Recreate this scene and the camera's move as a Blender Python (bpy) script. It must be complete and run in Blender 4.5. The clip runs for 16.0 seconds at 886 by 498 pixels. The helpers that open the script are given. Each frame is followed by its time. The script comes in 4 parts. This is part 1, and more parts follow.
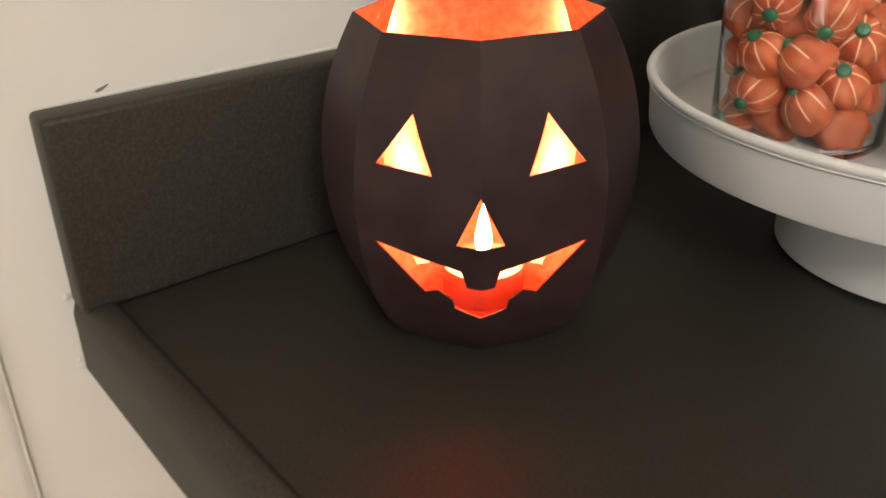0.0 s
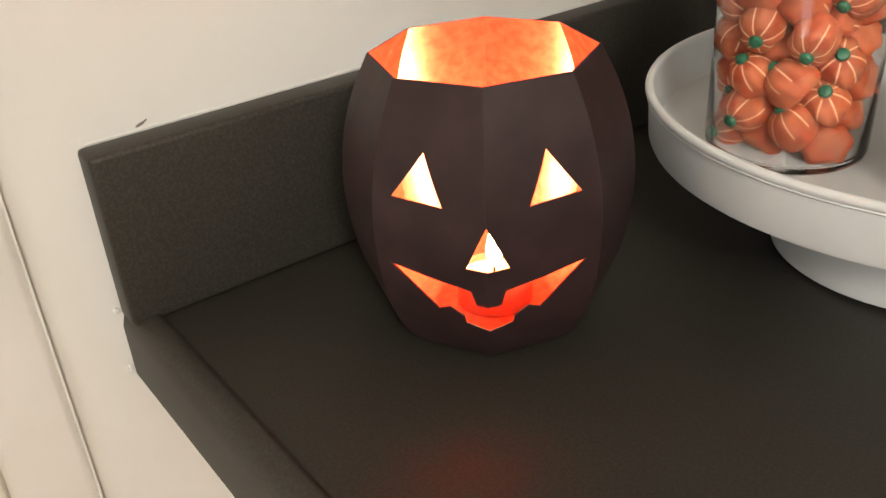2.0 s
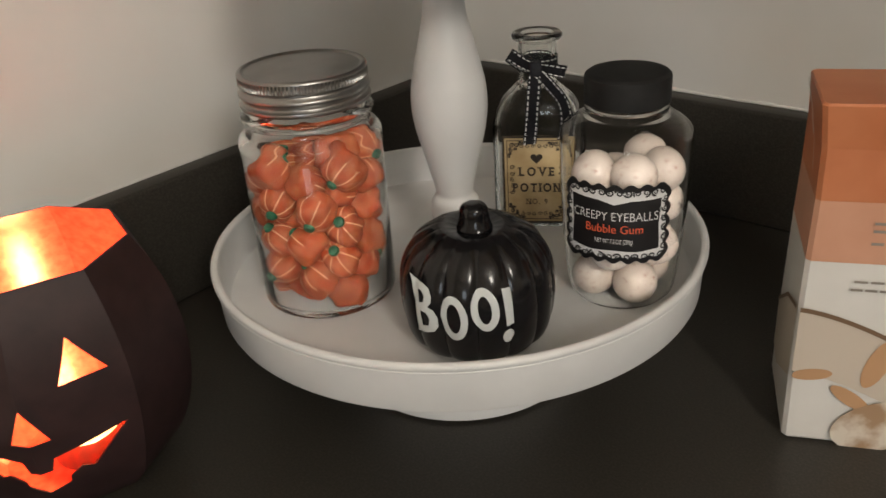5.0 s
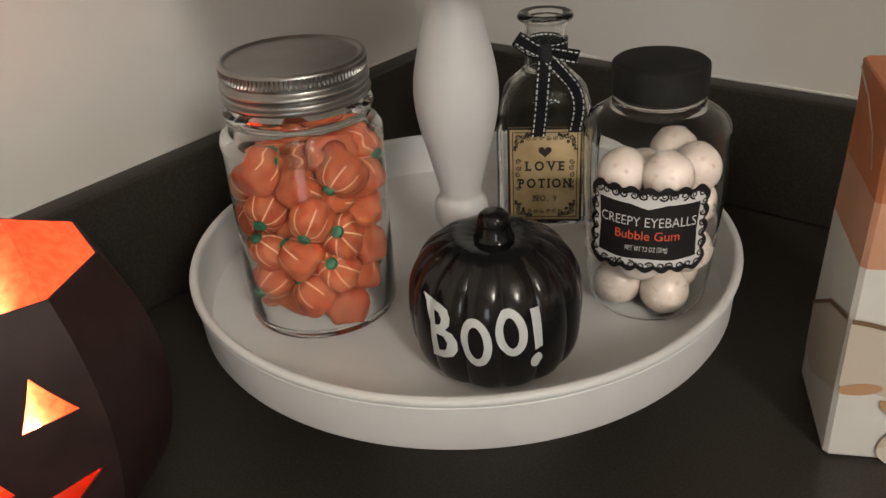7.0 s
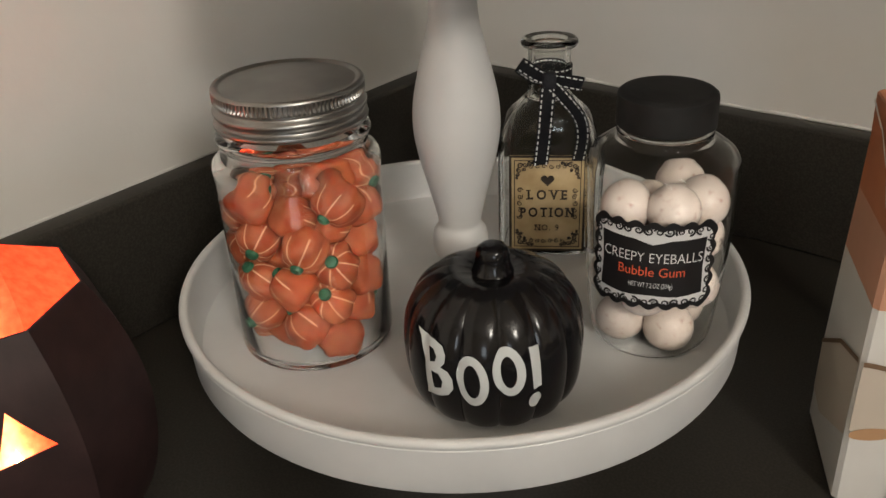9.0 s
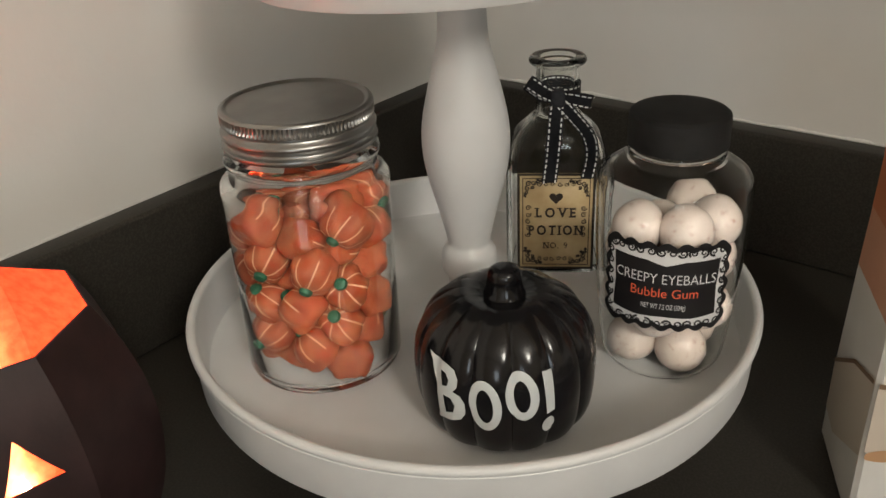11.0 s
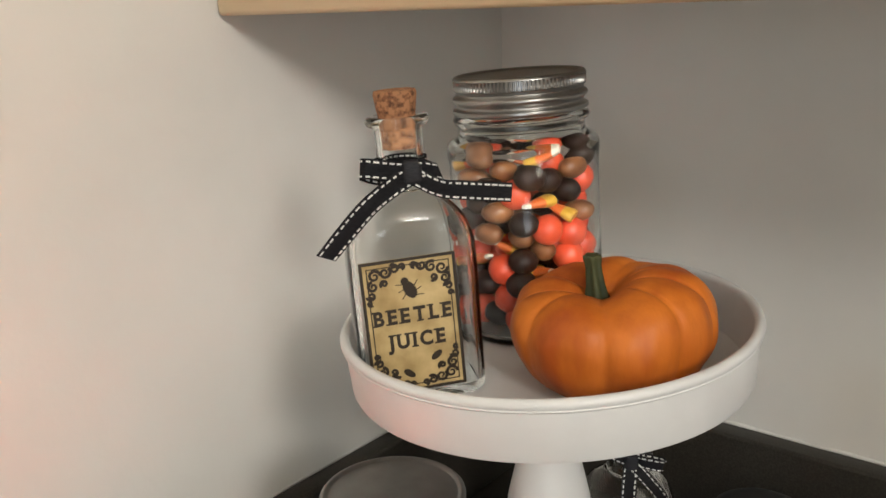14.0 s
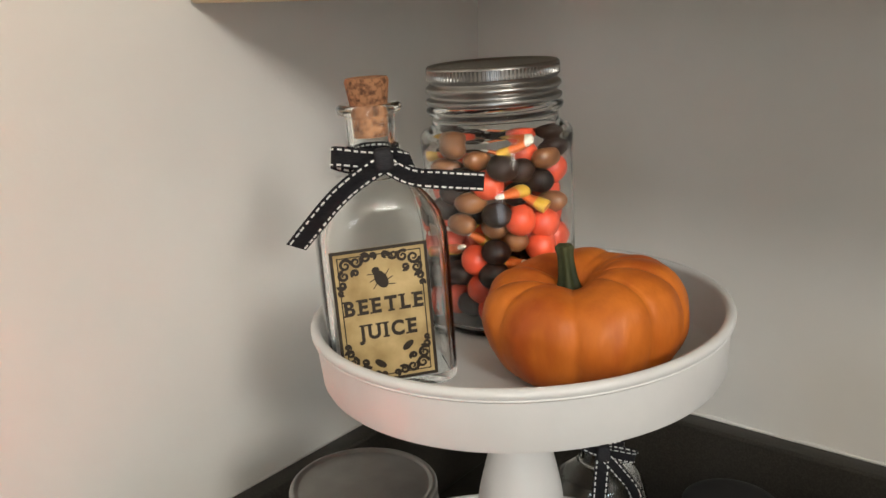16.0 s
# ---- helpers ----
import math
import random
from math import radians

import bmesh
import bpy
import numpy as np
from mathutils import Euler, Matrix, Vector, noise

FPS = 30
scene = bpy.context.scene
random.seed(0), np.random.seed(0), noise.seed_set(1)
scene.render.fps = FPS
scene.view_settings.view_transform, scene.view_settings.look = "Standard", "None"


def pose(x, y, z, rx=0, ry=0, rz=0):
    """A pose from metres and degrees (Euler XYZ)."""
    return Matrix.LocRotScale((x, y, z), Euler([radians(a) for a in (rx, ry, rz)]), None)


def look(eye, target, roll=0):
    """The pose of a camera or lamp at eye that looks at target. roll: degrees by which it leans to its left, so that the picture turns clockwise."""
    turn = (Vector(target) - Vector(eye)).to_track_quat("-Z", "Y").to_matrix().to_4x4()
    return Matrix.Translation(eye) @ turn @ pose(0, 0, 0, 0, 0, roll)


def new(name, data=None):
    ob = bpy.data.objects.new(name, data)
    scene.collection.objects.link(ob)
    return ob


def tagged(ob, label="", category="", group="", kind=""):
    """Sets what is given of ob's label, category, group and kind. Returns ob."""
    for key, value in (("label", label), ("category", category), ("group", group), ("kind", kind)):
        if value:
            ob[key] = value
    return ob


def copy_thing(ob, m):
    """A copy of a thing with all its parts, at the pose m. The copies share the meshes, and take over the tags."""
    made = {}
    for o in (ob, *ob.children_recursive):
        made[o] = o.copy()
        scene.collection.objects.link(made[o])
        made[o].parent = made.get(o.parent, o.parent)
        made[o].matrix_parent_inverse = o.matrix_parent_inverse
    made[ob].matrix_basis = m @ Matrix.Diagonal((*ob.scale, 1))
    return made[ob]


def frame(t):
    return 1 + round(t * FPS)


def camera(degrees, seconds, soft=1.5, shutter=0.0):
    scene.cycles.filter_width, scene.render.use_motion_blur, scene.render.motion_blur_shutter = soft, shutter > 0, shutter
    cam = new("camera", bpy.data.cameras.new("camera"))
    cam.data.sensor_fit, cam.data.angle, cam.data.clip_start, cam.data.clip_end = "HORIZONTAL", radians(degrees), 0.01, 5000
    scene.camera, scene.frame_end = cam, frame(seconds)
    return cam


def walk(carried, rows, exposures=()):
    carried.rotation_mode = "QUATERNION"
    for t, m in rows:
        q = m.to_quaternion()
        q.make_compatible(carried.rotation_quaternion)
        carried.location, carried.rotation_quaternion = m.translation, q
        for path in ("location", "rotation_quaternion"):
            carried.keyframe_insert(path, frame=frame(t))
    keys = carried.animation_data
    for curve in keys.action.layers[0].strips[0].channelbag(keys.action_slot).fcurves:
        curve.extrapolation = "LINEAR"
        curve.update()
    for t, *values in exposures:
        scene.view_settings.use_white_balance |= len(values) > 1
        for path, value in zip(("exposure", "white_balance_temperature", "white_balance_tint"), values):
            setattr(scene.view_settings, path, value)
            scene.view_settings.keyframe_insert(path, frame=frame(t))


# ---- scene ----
cam = camera(53.3, 16.0, shutter=0.6)
PATH = [
    (0, (0.392, -0.728, 0.208), (-1.011, 0.368, -0.703), -1.3),
    (0.5, (0.408, -0.733, 0.227), (-0.991, 0.294, -0.767), -2.2),
    (1, (0.407, -0.736, 0.236), (-1.005, 0.273, -0.758), -2.8),
    (1.5, (0.411, -0.733, 0.242), (-1.002, 0.277, -0.751), -3.4),
    (2, (0.412, -0.733, 0.247), (-0.998, 0.282, -0.743), -3.7),
    (2.5, (0.422, -0.73, 0.255), (-0.991, 0.301, -0.713), -4.0),
    (3, (0.459, -0.708, 0.277), (-0.939, 0.385, -0.646), -3.6),
    (3.5, (0.505, -0.681, 0.293), (-0.871, 0.452, -0.614), -3.3),
    (4, (0.545, -0.663, 0.314), (-0.809, 0.514, -0.57), -4.4),
    (4.5, (0.55, -0.657, 0.318), (-0.725, 0.611, -0.558), -4.4),
    (7, (0.487, -0.629, 0.314), (-0.608, 0.734, -0.659), -3.4),
    (7.5, (0.484, -0.628, 0.315), (-0.613, 0.741, -0.645), -3.2),
    (8, (0.482, -0.625, 0.315), (-0.626, 0.746, -0.63), -3.1),
    (8.5, (0.481, -0.621, 0.315), (-0.629, 0.75, -0.628), -2.8),
    (9, (0.48, -0.615, 0.314), (-0.63, 0.756, -0.626), -2.6),
    (11.5, (0.467, -0.612, 0.319), (-0.643, 0.77, -0.606), -2.8),
    (12, (0.462, -0.61, 0.321), (-0.647, 0.781, -0.591), -2.7),
    (12.5, (0.461, -0.613, 0.345), (-0.681, 0.81, -0.474), -2.7),
    (13, (0.4554, -0.6170, 0.3863), (-0.6279, 0.6958, -0.1994), -2.75),
    (13.5, (0.4429, -0.6239, 0.4114), (-0.6515, 0.7072, -0.1085), -2.16),
    (14, (0.4407, -0.6236, 0.4172), (-0.6607, 0.7160, -0.0647), -2.02),
    (14.5, (0.4413, -0.6250, 0.4177), (-0.6567, 0.7200, -0.0571), -1.68),
    (15, (0.4437, -0.6225, 0.4146), (-0.6533, 0.7236, -0.0595), -1.71),
    (15.5, (0.4415, -0.6191, 0.4148), (-0.6341, 0.7399, -0.0713), -1.26),
    (16, (0.4419, -0.6209, 0.4138), (-0.6236, 0.7444, -0.0768), -1.38),
]
EXPOSURES = [(0.0, 0.20, 6750, 12), (0.5, 0.40, 6650, 12), (2.0, 0.42, 6600, 11), (3.0, 0.16, 6650, 11), (4.5, -0.12, 6650, 12), (9.0, -0.18, 6650, 12), (12.0, 0.02, 6550, 10), (12.5, 0.08, 6500, 10), (13.0, -0.26, 6450, 10), (13.5, -0.12, 6450, 10), (14.0, 0.22, 6400, 10), (16.0, 0.22, 6350, 10)]
walk(cam, [(t, look(eye, target, roll)) for t, eye, target, roll in PATH], EXPOSURES)


# ---- light ----
def lamp(name, kind, power, colour, m, size=0.1, shape="DISK"):
    data = bpy.data.lights.new(name, kind)
    data.energy, data.color = power, colour
    if kind == "AREA":
        data.shape, data.size = shape, size
    else:
        data.shadow_soft_size = size
    ob = new(name, data)
    ob.matrix_world = m
    return ob


world = bpy.data.worlds.new("world")
scene.world = world
world.use_nodes = True
world.node_tree.nodes["Background"].inputs[0].default_value = (0.8, 0.9, 1.0, 1)
world.node_tree.nodes["Background"].inputs[1].default_value = 0.02
LAMP = (1.95, -1.36, 1.138)
lamp("pendant_light", "POINT", 62, (1.0, 0.955, 0.855), pose(*LAMP), 0.19)
lamp("window_light", "AREA", 13, (0.82, 0.92, 1.0), look((2.2, -3.03, 0.35), (2.2, 0, 0.35)), 0.88, "SQUARE")
LANTERN = (0.122, -0.496)
lamp("candle_light", "POINT", 0.46, (1.0, 0.42, 0.20), pose(LANTERN[0] - 0.002, LANTERN[1] + 0.004, 0.040), 0.005)


# ---- materials ----
def base_mat(name, colour, rough=0.5, metal=0.0, **more):
    m = bpy.data.materials.new(name)
    m.use_nodes = True
    b = m.node_tree.nodes["Principled BSDF"]
    b.inputs["Base Color"].default_value = (*colour, 1)
    b.inputs["Roughness"].default_value = rough
    b.inputs["Metallic"].default_value = metal
    for key, value in more.items():
        b.inputs[key.replace("_", " ")].default_value = value
    return m


def grain(m, scale, dark, light, detail=4.0, stretch=(1, 1, 1), low=0.35, high=0.65, bump=0.0, bump_scale=None, distance=0.001, rough=None, per_object=0.0):
    """Colour variation by noise, with optional relief and a varying gloss."""
    t = m.node_tree
    b = t.nodes["Principled BSDF"]
    co = t.nodes.new("ShaderNodeTexCoord")
    mp = t.nodes.new("ShaderNodeMapping")
    mp.inputs["Scale"].default_value = stretch
    t.links.new(co.outputs["Object"], mp.inputs["Vector"])
    n = t.nodes.new("ShaderNodeTexNoise")
    n.inputs["Scale"].default_value, n.inputs["Detail"].default_value = scale, detail
    t.links.new(mp.outputs[0], n.inputs["Vector"])
    r = t.nodes.new("ShaderNodeValToRGB")
    r.color_ramp.elements[0].position, r.color_ramp.elements[1].position = low, high
    r.color_ramp.elements[0].color, r.color_ramp.elements[1].color = (*dark, 1), (*light, 1)
    t.links.new(n.outputs[0], r.inputs[0])
    out = r.outputs[0]
    if per_object:
        info = t.nodes.new("ShaderNodeObjectInfo")
        hsv = t.nodes.new("ShaderNodeHueSaturation")
        rng = t.nodes.new("ShaderNodeMapRange")
        rng.inputs["To Min"].default_value, rng.inputs["To Max"].default_value = 1 - per_object, 1 + per_object
        t.links.new(info.outputs["Random"], rng.inputs["Value"])
        t.links.new(rng.outputs[0], hsv.inputs["Value"])
        t.links.new(out, hsv.inputs["Color"])
        out = hsv.outputs[0]
    t.links.new(out, b.inputs["Base Color"])
    if bump:
        n2 = t.nodes.new("ShaderNodeTexNoise")
        n2.inputs["Scale"].default_value, n2.inputs["Detail"].default_value = bump_scale or scale, 3.0
        t.links.new(mp.outputs[0], n2.inputs["Vector"])
        bp = t.nodes.new("ShaderNodeBump")
        bp.inputs["Strength"].default_value, bp.inputs["Distance"].default_value = bump, distance
        t.links.new(n2.outputs[0], bp.inputs["Height"])
        t.links.new(bp.outputs[0], b.inputs["Normal"])
    if rough:
        rr = t.nodes.new("ShaderNodeMapRange")
        rr.inputs["To Min"].default_value, rr.inputs["To Max"].default_value = rough
        t.links.new(n.outputs[0], rr.inputs["Value"])
        t.links.new(rr.outputs[0], b.inputs["Roughness"])
    return m


def clear(name, tint, ior=1.45, rough=0.0):
    """Clear glass or plastic, for bodies with a wall thickness."""
    m = bpy.data.materials.new(name)
    m.use_nodes = True
    t = m.node_tree
    t.nodes.clear()
    out = t.nodes.new("ShaderNodeOutputMaterial")
    gl = t.nodes.new("ShaderNodeBsdfGlass")
    gl.inputs["Color"].default_value = (*tint, 1)
    gl.inputs["IOR"].default_value, gl.inputs["Roughness"].default_value = ior, rough
    t.links.new(gl.outputs[0], out.inputs[0])
    return m


def glow(name, colour, strength):
    m = base_mat(name, colour)
    b = m.node_tree.nodes["Principled BSDF"]
    b.inputs["Emission Color"].default_value = (*colour, 1)
    b.inputs["Emission Strength"].default_value = strength
    return m


WALL = grain(base_mat("wall_paint", (0.74, 0.72, 0.685), 0.55), 6, (0.77, 0.755, 0.715), (0.83, 0.815, 0.775), bump=0.25, bump_scale=260, distance=0.0004)
# assumed tone for the unseen far walls, kept darker to cut bounced fill light
FAR_WALL = grain(base_mat("unseen_wall_tan", (0.52, 0.47, 0.40), 0.6), 6, (0.49, 0.44, 0.37), (0.55, 0.50, 0.43))
TRIM = grain(base_mat("trim_paint", (0.80, 0.78, 0.74), 0.4), 14, (0.77, 0.75, 0.71), (0.82, 0.80, 0.77))
LAMINATE = grain(base_mat("laminate", (0.05, 0.045, 0.04), 0.32, Specular_IOR_Level=0.3), 700, (0.030, 0.027, 0.022), (0.060, 0.054, 0.045), detail=5, low=0.40, high=0.80, bump=0.01, bump_scale=300, distance=0.0003, rough=(0.38, 0.55))
LANTERN_OUT = grain(base_mat("dark_metal", (0.02, 0.013, 0.015), 0.55, Specular_IOR_Level=0.35), 60, (0.024, 0.012, 0.012), (0.038, 0.019, 0.019), bump=0.2, bump_scale=500, distance=0.0003)
LANTERN_IN = grain(base_mat("orange_lining", (0.90, 0.17, 0.10), 0.2, 0.28), 200, (0.84, 0.17, 0.10), (0.93, 0.25, 0.15), bump=0.09, bump_scale=900, distance=0.0003, rough=(0.18, 0.30))
ENAMEL = grain(base_mat("white_enamel", (0.76, 0.77, 0.77), 0.42), 30, (0.68, 0.69, 0.69), (0.73, 0.74, 0.74), bump=0.08, bump_scale=300, distance=0.0003)
GLASS = clear("clear_glass", (0.985, 0.99, 0.985), 1.36)
PLASTIC = clear("clear_plastic", (0.985, 0.985, 0.98), 1.28)
ZINC = grain(base_mat("zinc", (0.36, 0.35, 0.34), 0.3, 0.95), 40, (0.25, 0.245, 0.235), (0.33, 0.325, 0.315), rough=(0.26, 0.38))
CANDY = grain(base_mat("orange_gummy", (0.86, 0.22, 0.06), 0.62, Specular_IOR_Level=0.3, Subsurface_Weight=0.9, Subsurface_Radius=(1.0, 0.4, 0.2), Subsurface_Scale=0.007), 160, (0.38, 0.064, 0.021), (0.48, 0.150, 0.070), low=0.3, high=0.7, bump=0.5, bump_scale=900, distance=0.0004, per_object=0.12)
CANDY_STEM = base_mat("green_gummy", (0.022, 0.12, 0.06), 0.45)
SUGAR = base_mat("sugar_dust", (0.76, 0.38, 0.22), 0.7)
CERAMIC = grain(base_mat("black_glaze", (0.006, 0.006, 0.007), 0.17, Specular_IOR_Level=0.42), 20, (0.004, 0.004, 0.005), (0.010, 0.009, 0.010), bump=0.12, bump_scale=60, distance=0.002)
DECAL = base_mat("white_lettering", (0.60, 0.63, 0.63), 0.5)
GUM = grain(base_mat("gum", (0.80, 0.68, 0.62), 0.22), 330, (0.52, 0.34, 0.28), (0.74, 0.64, 0.57), detail=3, low=0.25, high=0.42, per_object=0.04)
GUM_MARK = base_mat("gum_mark", (0.10, 0.07, 0.07), 0.4)
BLACK_CAP = grain(base_mat("black_cap", (0.016, 0.016, 0.016), 0.6, Specular_IOR_Level=0.2), 60, (0.012, 0.012, 0.012), (0.022, 0.022, 0.022), bump=0.1, bump_scale=500, distance=0.0003)
BLACK_PRINT = base_mat("black_print", (0.012, 0.011, 0.012), 0.4)
WHITE_PRINT = base_mat("white_print", (0.80, 0.80, 0.80), 0.45)
RED_PRINT = base_mat("red_print", (0.80, 0.13, 0.06), 0.45)
PARCHMENT = grain(base_mat("parchment", (0.62, 0.47, 0.23), 0.6), 70, (0.34, 0.23, 0.085), (0.64, 0.49, 0.24), low=0.3, high=0.7)
KRAFT = grain(base_mat("aged_label", (0.52, 0.39, 0.20), 0.6), 60, (0.38, 0.26, 0.12), (0.60, 0.46, 0.26), low=0.3, high=0.7)
INK = base_mat("brown_ink", (0.028, 0.018, 0.010), 0.6)
CORK = grain(base_mat("cork", (0.45, 0.25, 0.13), 0.85), 420, (0.09, 0.035, 0.014), (0.34, 0.16, 0.075), low=0.32, high=0.55, bump=0.5, bump_scale=300, distance=0.0008)
RIBBON = grain(base_mat("black_ribbon", (0.012, 0.012, 0.016), 0.75), 500, (0.008, 0.008, 0.011), (0.020, 0.020, 0.026), stretch=(1, 1, 4), bump=0.3, bump_scale=900, distance=0.0003)
STITCH = base_mat("white_thread", (0.78, 0.78, 0.76), 0.7)
GOURD = grain(base_mat("pumpkin_skin", (0.72, 0.25, 0.035), 0.5, Specular_IOR_Level=0.4), 48, (0.40, 0.078, 0.008), (0.66, 0.185, 0.020), stretch=(1, 1, 0.35), detail=7, bump=0.45, bump_scale=150, distance=0.0010, rough=(0.40, 0.60))
GOURD_STEM = grain(base_mat("green_stem", (0.07, 0.09, 0.03), 0.7), 150, (0.020, 0.030, 0.008), (0.075, 0.080, 0.026), stretch=(1, 1, 0.2), bump=0.4, bump_scale=200, distance=0.0008)
CARTON_TOP = grain(base_mat("orange_card", (0.72, 0.30, 0.13), 0.4), 25, (0.52, 0.17, 0.07), (0.60, 0.22, 0.10))
CARTON_MID = grain(base_mat("peach_card", (0.74, 0.42, 0.27), 0.4), 25, (0.60, 0.30, 0.19), (0.66, 0.35, 0.23))
CARTON_LOW = grain(base_mat("white_card", (0.74, 0.72, 0.68), 0.4), 25, (0.72, 0.70, 0.66), (0.77, 0.75, 0.71))
CARTON_CUP = grain(base_mat("printed_cup", (0.60, 0.44, 0.30), 0.4), 60, (0.42, 0.27, 0.16), (0.74, 0.66, 0.56), low=0.4, high=0.6)
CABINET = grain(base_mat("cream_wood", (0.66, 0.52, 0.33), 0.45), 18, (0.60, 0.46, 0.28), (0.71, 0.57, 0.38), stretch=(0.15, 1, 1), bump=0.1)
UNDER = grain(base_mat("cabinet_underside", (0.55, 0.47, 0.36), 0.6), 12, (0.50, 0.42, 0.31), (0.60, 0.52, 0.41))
FLOORING = grain(base_mat("floor_wood", (0.28, 0.17, 0.09), 0.45), 9, (0.20, 0.11, 0.055), (0.36, 0.23, 0.13), stretch=(0.2, 1.5, 1), bump=0.1)
WAX = base_mat("wax", (0.85, 0.62, 0.40), 0.45)
FLAME = glow("flame", (1.0, 0.72, 0.30), 60)
CHOC = grain(base_mat("chocolate", (0.04, 0.018, 0.010), 0.5, Specular_IOR_Level=0.3), 60, (0.010, 0.005, 0.004), (0.030, 0.012, 0.007), per_object=0.3)
NUT = grain(base_mat("brown_candy", (0.34, 0.15, 0.05), 0.3), 90, (0.16, 0.060, 0.022), (0.28, 0.115, 0.042), per_object=0.25)
ORB = grain(base_mat("orange_candy", (0.80, 0.11, 0.03), 0.4), 50, (0.62, 0.060, 0.022), (0.72, 0.095, 0.036), per_object=0.08)
CORN_Y = base_mat("yellow_candy", (0.66, 0.38, 0.045), 0.35)
CORN_O = base_mat("deep_orange_candy", (0.70, 0.15, 0.03), 0.35)
CORN_W = base_mat("white_candy", (0.82, 0.74, 0.62), 0.35)


# ---- building helpers ----
def thing(name, m, label, category, group="", kind=""):
    ob = new(name)
    ob.empty_display_size = 0.02
    ob.matrix_world = m
    return tagged(ob, label, category, group, kind)


def finish(bm, name, mats, smooth=True, angle=40):
    bmesh.ops.recalc_face_normals(bm, faces=bm.faces)
    me = bpy.data.meshes.new(name)
    for e in bm.edges:
        e.smooth = not (len(e.link_faces) == 2 and e.calc_face_angle(0) > radians(angle))
    for f in bm.faces:
        f.smooth = smooth
    bm.to_mesh(me)
    bm.free()
    for mt in (mats if isinstance(mats, (list, tuple)) else [mats]):
        me.materials.append(mt)
    return me


def part(name, bm, mats, parent=None, label="", smooth=True, angle=40, m=None):
    ob = new(name, finish(bm, name, mats, smooth, angle))
    ob.parent = parent
    if m is not None:
        ob.matrix_local = m
    return tagged(ob, label)


def see_through(ob):
    """Clear walls let the light in."""
    ob.visible_shadow = False
    return ob


def lathe(profile, n=64, shape=None, close=True, bm=None):
    """Turn a profile of (radius, z) round z. shape(angle, radius, z) may give a changed (x, y, z)."""
    bm = bm or bmesh.new()
    rings = []
    for r, z in profile:
        if r < 1e-6:
            p = shape(0, 0, z) if shape else (0, 0, z)
            rings.append([bm.verts.new(p)])
            continue
        ring = []
        for i in range(n):
            a = 2 * math.pi * i / n
            ring.append(bm.verts.new(shape(a, r, z) if shape else (r * math.cos(a), r * math.sin(a), z)))
        rings.append(ring)
    for p, q in zip(rings, rings[1:]):
        if len(p) == 1 and len(q) == 1:
            continue
        for i in range(n):
            j = (i + 1) % n
            if len(p) == 1:
                bm.faces.new((p[0], q[i], q[j]))
            elif len(q) == 1:
                bm.faces.new((p[i], q[0], p[j]))
            else:
                bm.faces.new((p[i], q[i], q[j], p[j]))
    return bm


def smooth_profile(points, k=6):
    """A Catmull-Rom curve through the points."""
    pts = [np.array(p, float) for p in points]
    pts = [2 * pts[0] - pts[1]] + pts + [2 * pts[-1] - pts[-2]]
    out = []
    for a, b, c, d in zip(pts, pts[1:], pts[2:], pts[3:]):
        for i in range(k):
            t = i / k
            out.append(tuple(0.5 * (2 * b + (c - a) * t + (2 * a - 5 * b + 4 * c - d) * t * t + (3 * b - a - 3 * c + d) * t ** 3)))
    out.append(tuple(pts[-2]))
    return out


def box(lo, hi, bevel=0.0, seg=2, bm=None):
    bm = bm or bmesh.new()
    lo, hi = Vector(lo), Vector(hi)
    got = bmesh.ops.create_cube(bm, size=1, matrix=Matrix.Translation((lo + hi) / 2) @ Matrix.Diagonal((*(hi - lo), 1)))
    if bevel:
        es = list({e for v in got["verts"] for e in v.link_edges})
        bmesh.ops.bevel(bm, geom=es, offset=bevel, segments=seg, profile=0.5, affect="EDGES")
    return bm


def text_bm(body, size, thick=0.0, xscale=1.0, align="CENTER", spacing=1.0):
    """Flat lettering in the built-in font as a mesh in the xy plane."""
    cu = bpy.data.curves.new("lettering", "FONT")
    cu.body, cu.size, cu.align_x, cu.align_y, cu.offset, cu.space_character = body, size, align, "CENTER", thick, spacing
    cu.resolution_u = 5
    ob = bpy.data.objects.new("lettering", cu)
    scene.collection.objects.link(ob)
    me = bpy.data.meshes.new_from_object(ob.evaluated_get(bpy.context.evaluated_depsgraph_get()))
    bpy.data.objects.remove(ob)
    bpy.data.curves.remove(cu)
    bm = bmesh.new()
    bm.from_mesh(me)
    bpy.data.meshes.remove(me)
    for v in bm.verts:
        v.co.x *= xscale
    return bm


def bar(bm, x, y, w, h, z=0.0, turn=0.0, mat=0):
    c, s = math.cos(turn), math.sin(turn)
    vs = [bm.verts.new((x + u * c - v * s, y + u * s + v * c, z)) for u, v in ((-w / 2, -h / 2), (w / 2, -h / 2), (w / 2, h / 2), (-w / 2, h / 2))]
    f = bm.faces.new(vs)
    f.material_index = mat
    return f


def disc(bm, x, y, rx, ry, z=0.0, n=16, turn=0.0):
    c, s = math.cos(turn), math.sin(turn)
    vs = []
    for i in range(n):
        u, v = rx * math.cos(2 * math.pi * i / n), ry * math.sin(2 * math.pi * i / n)
        vs.append(bm.verts.new((x + u * c - v * s, y + u * s + v * c, z)))
    return bm.faces.new(vs)


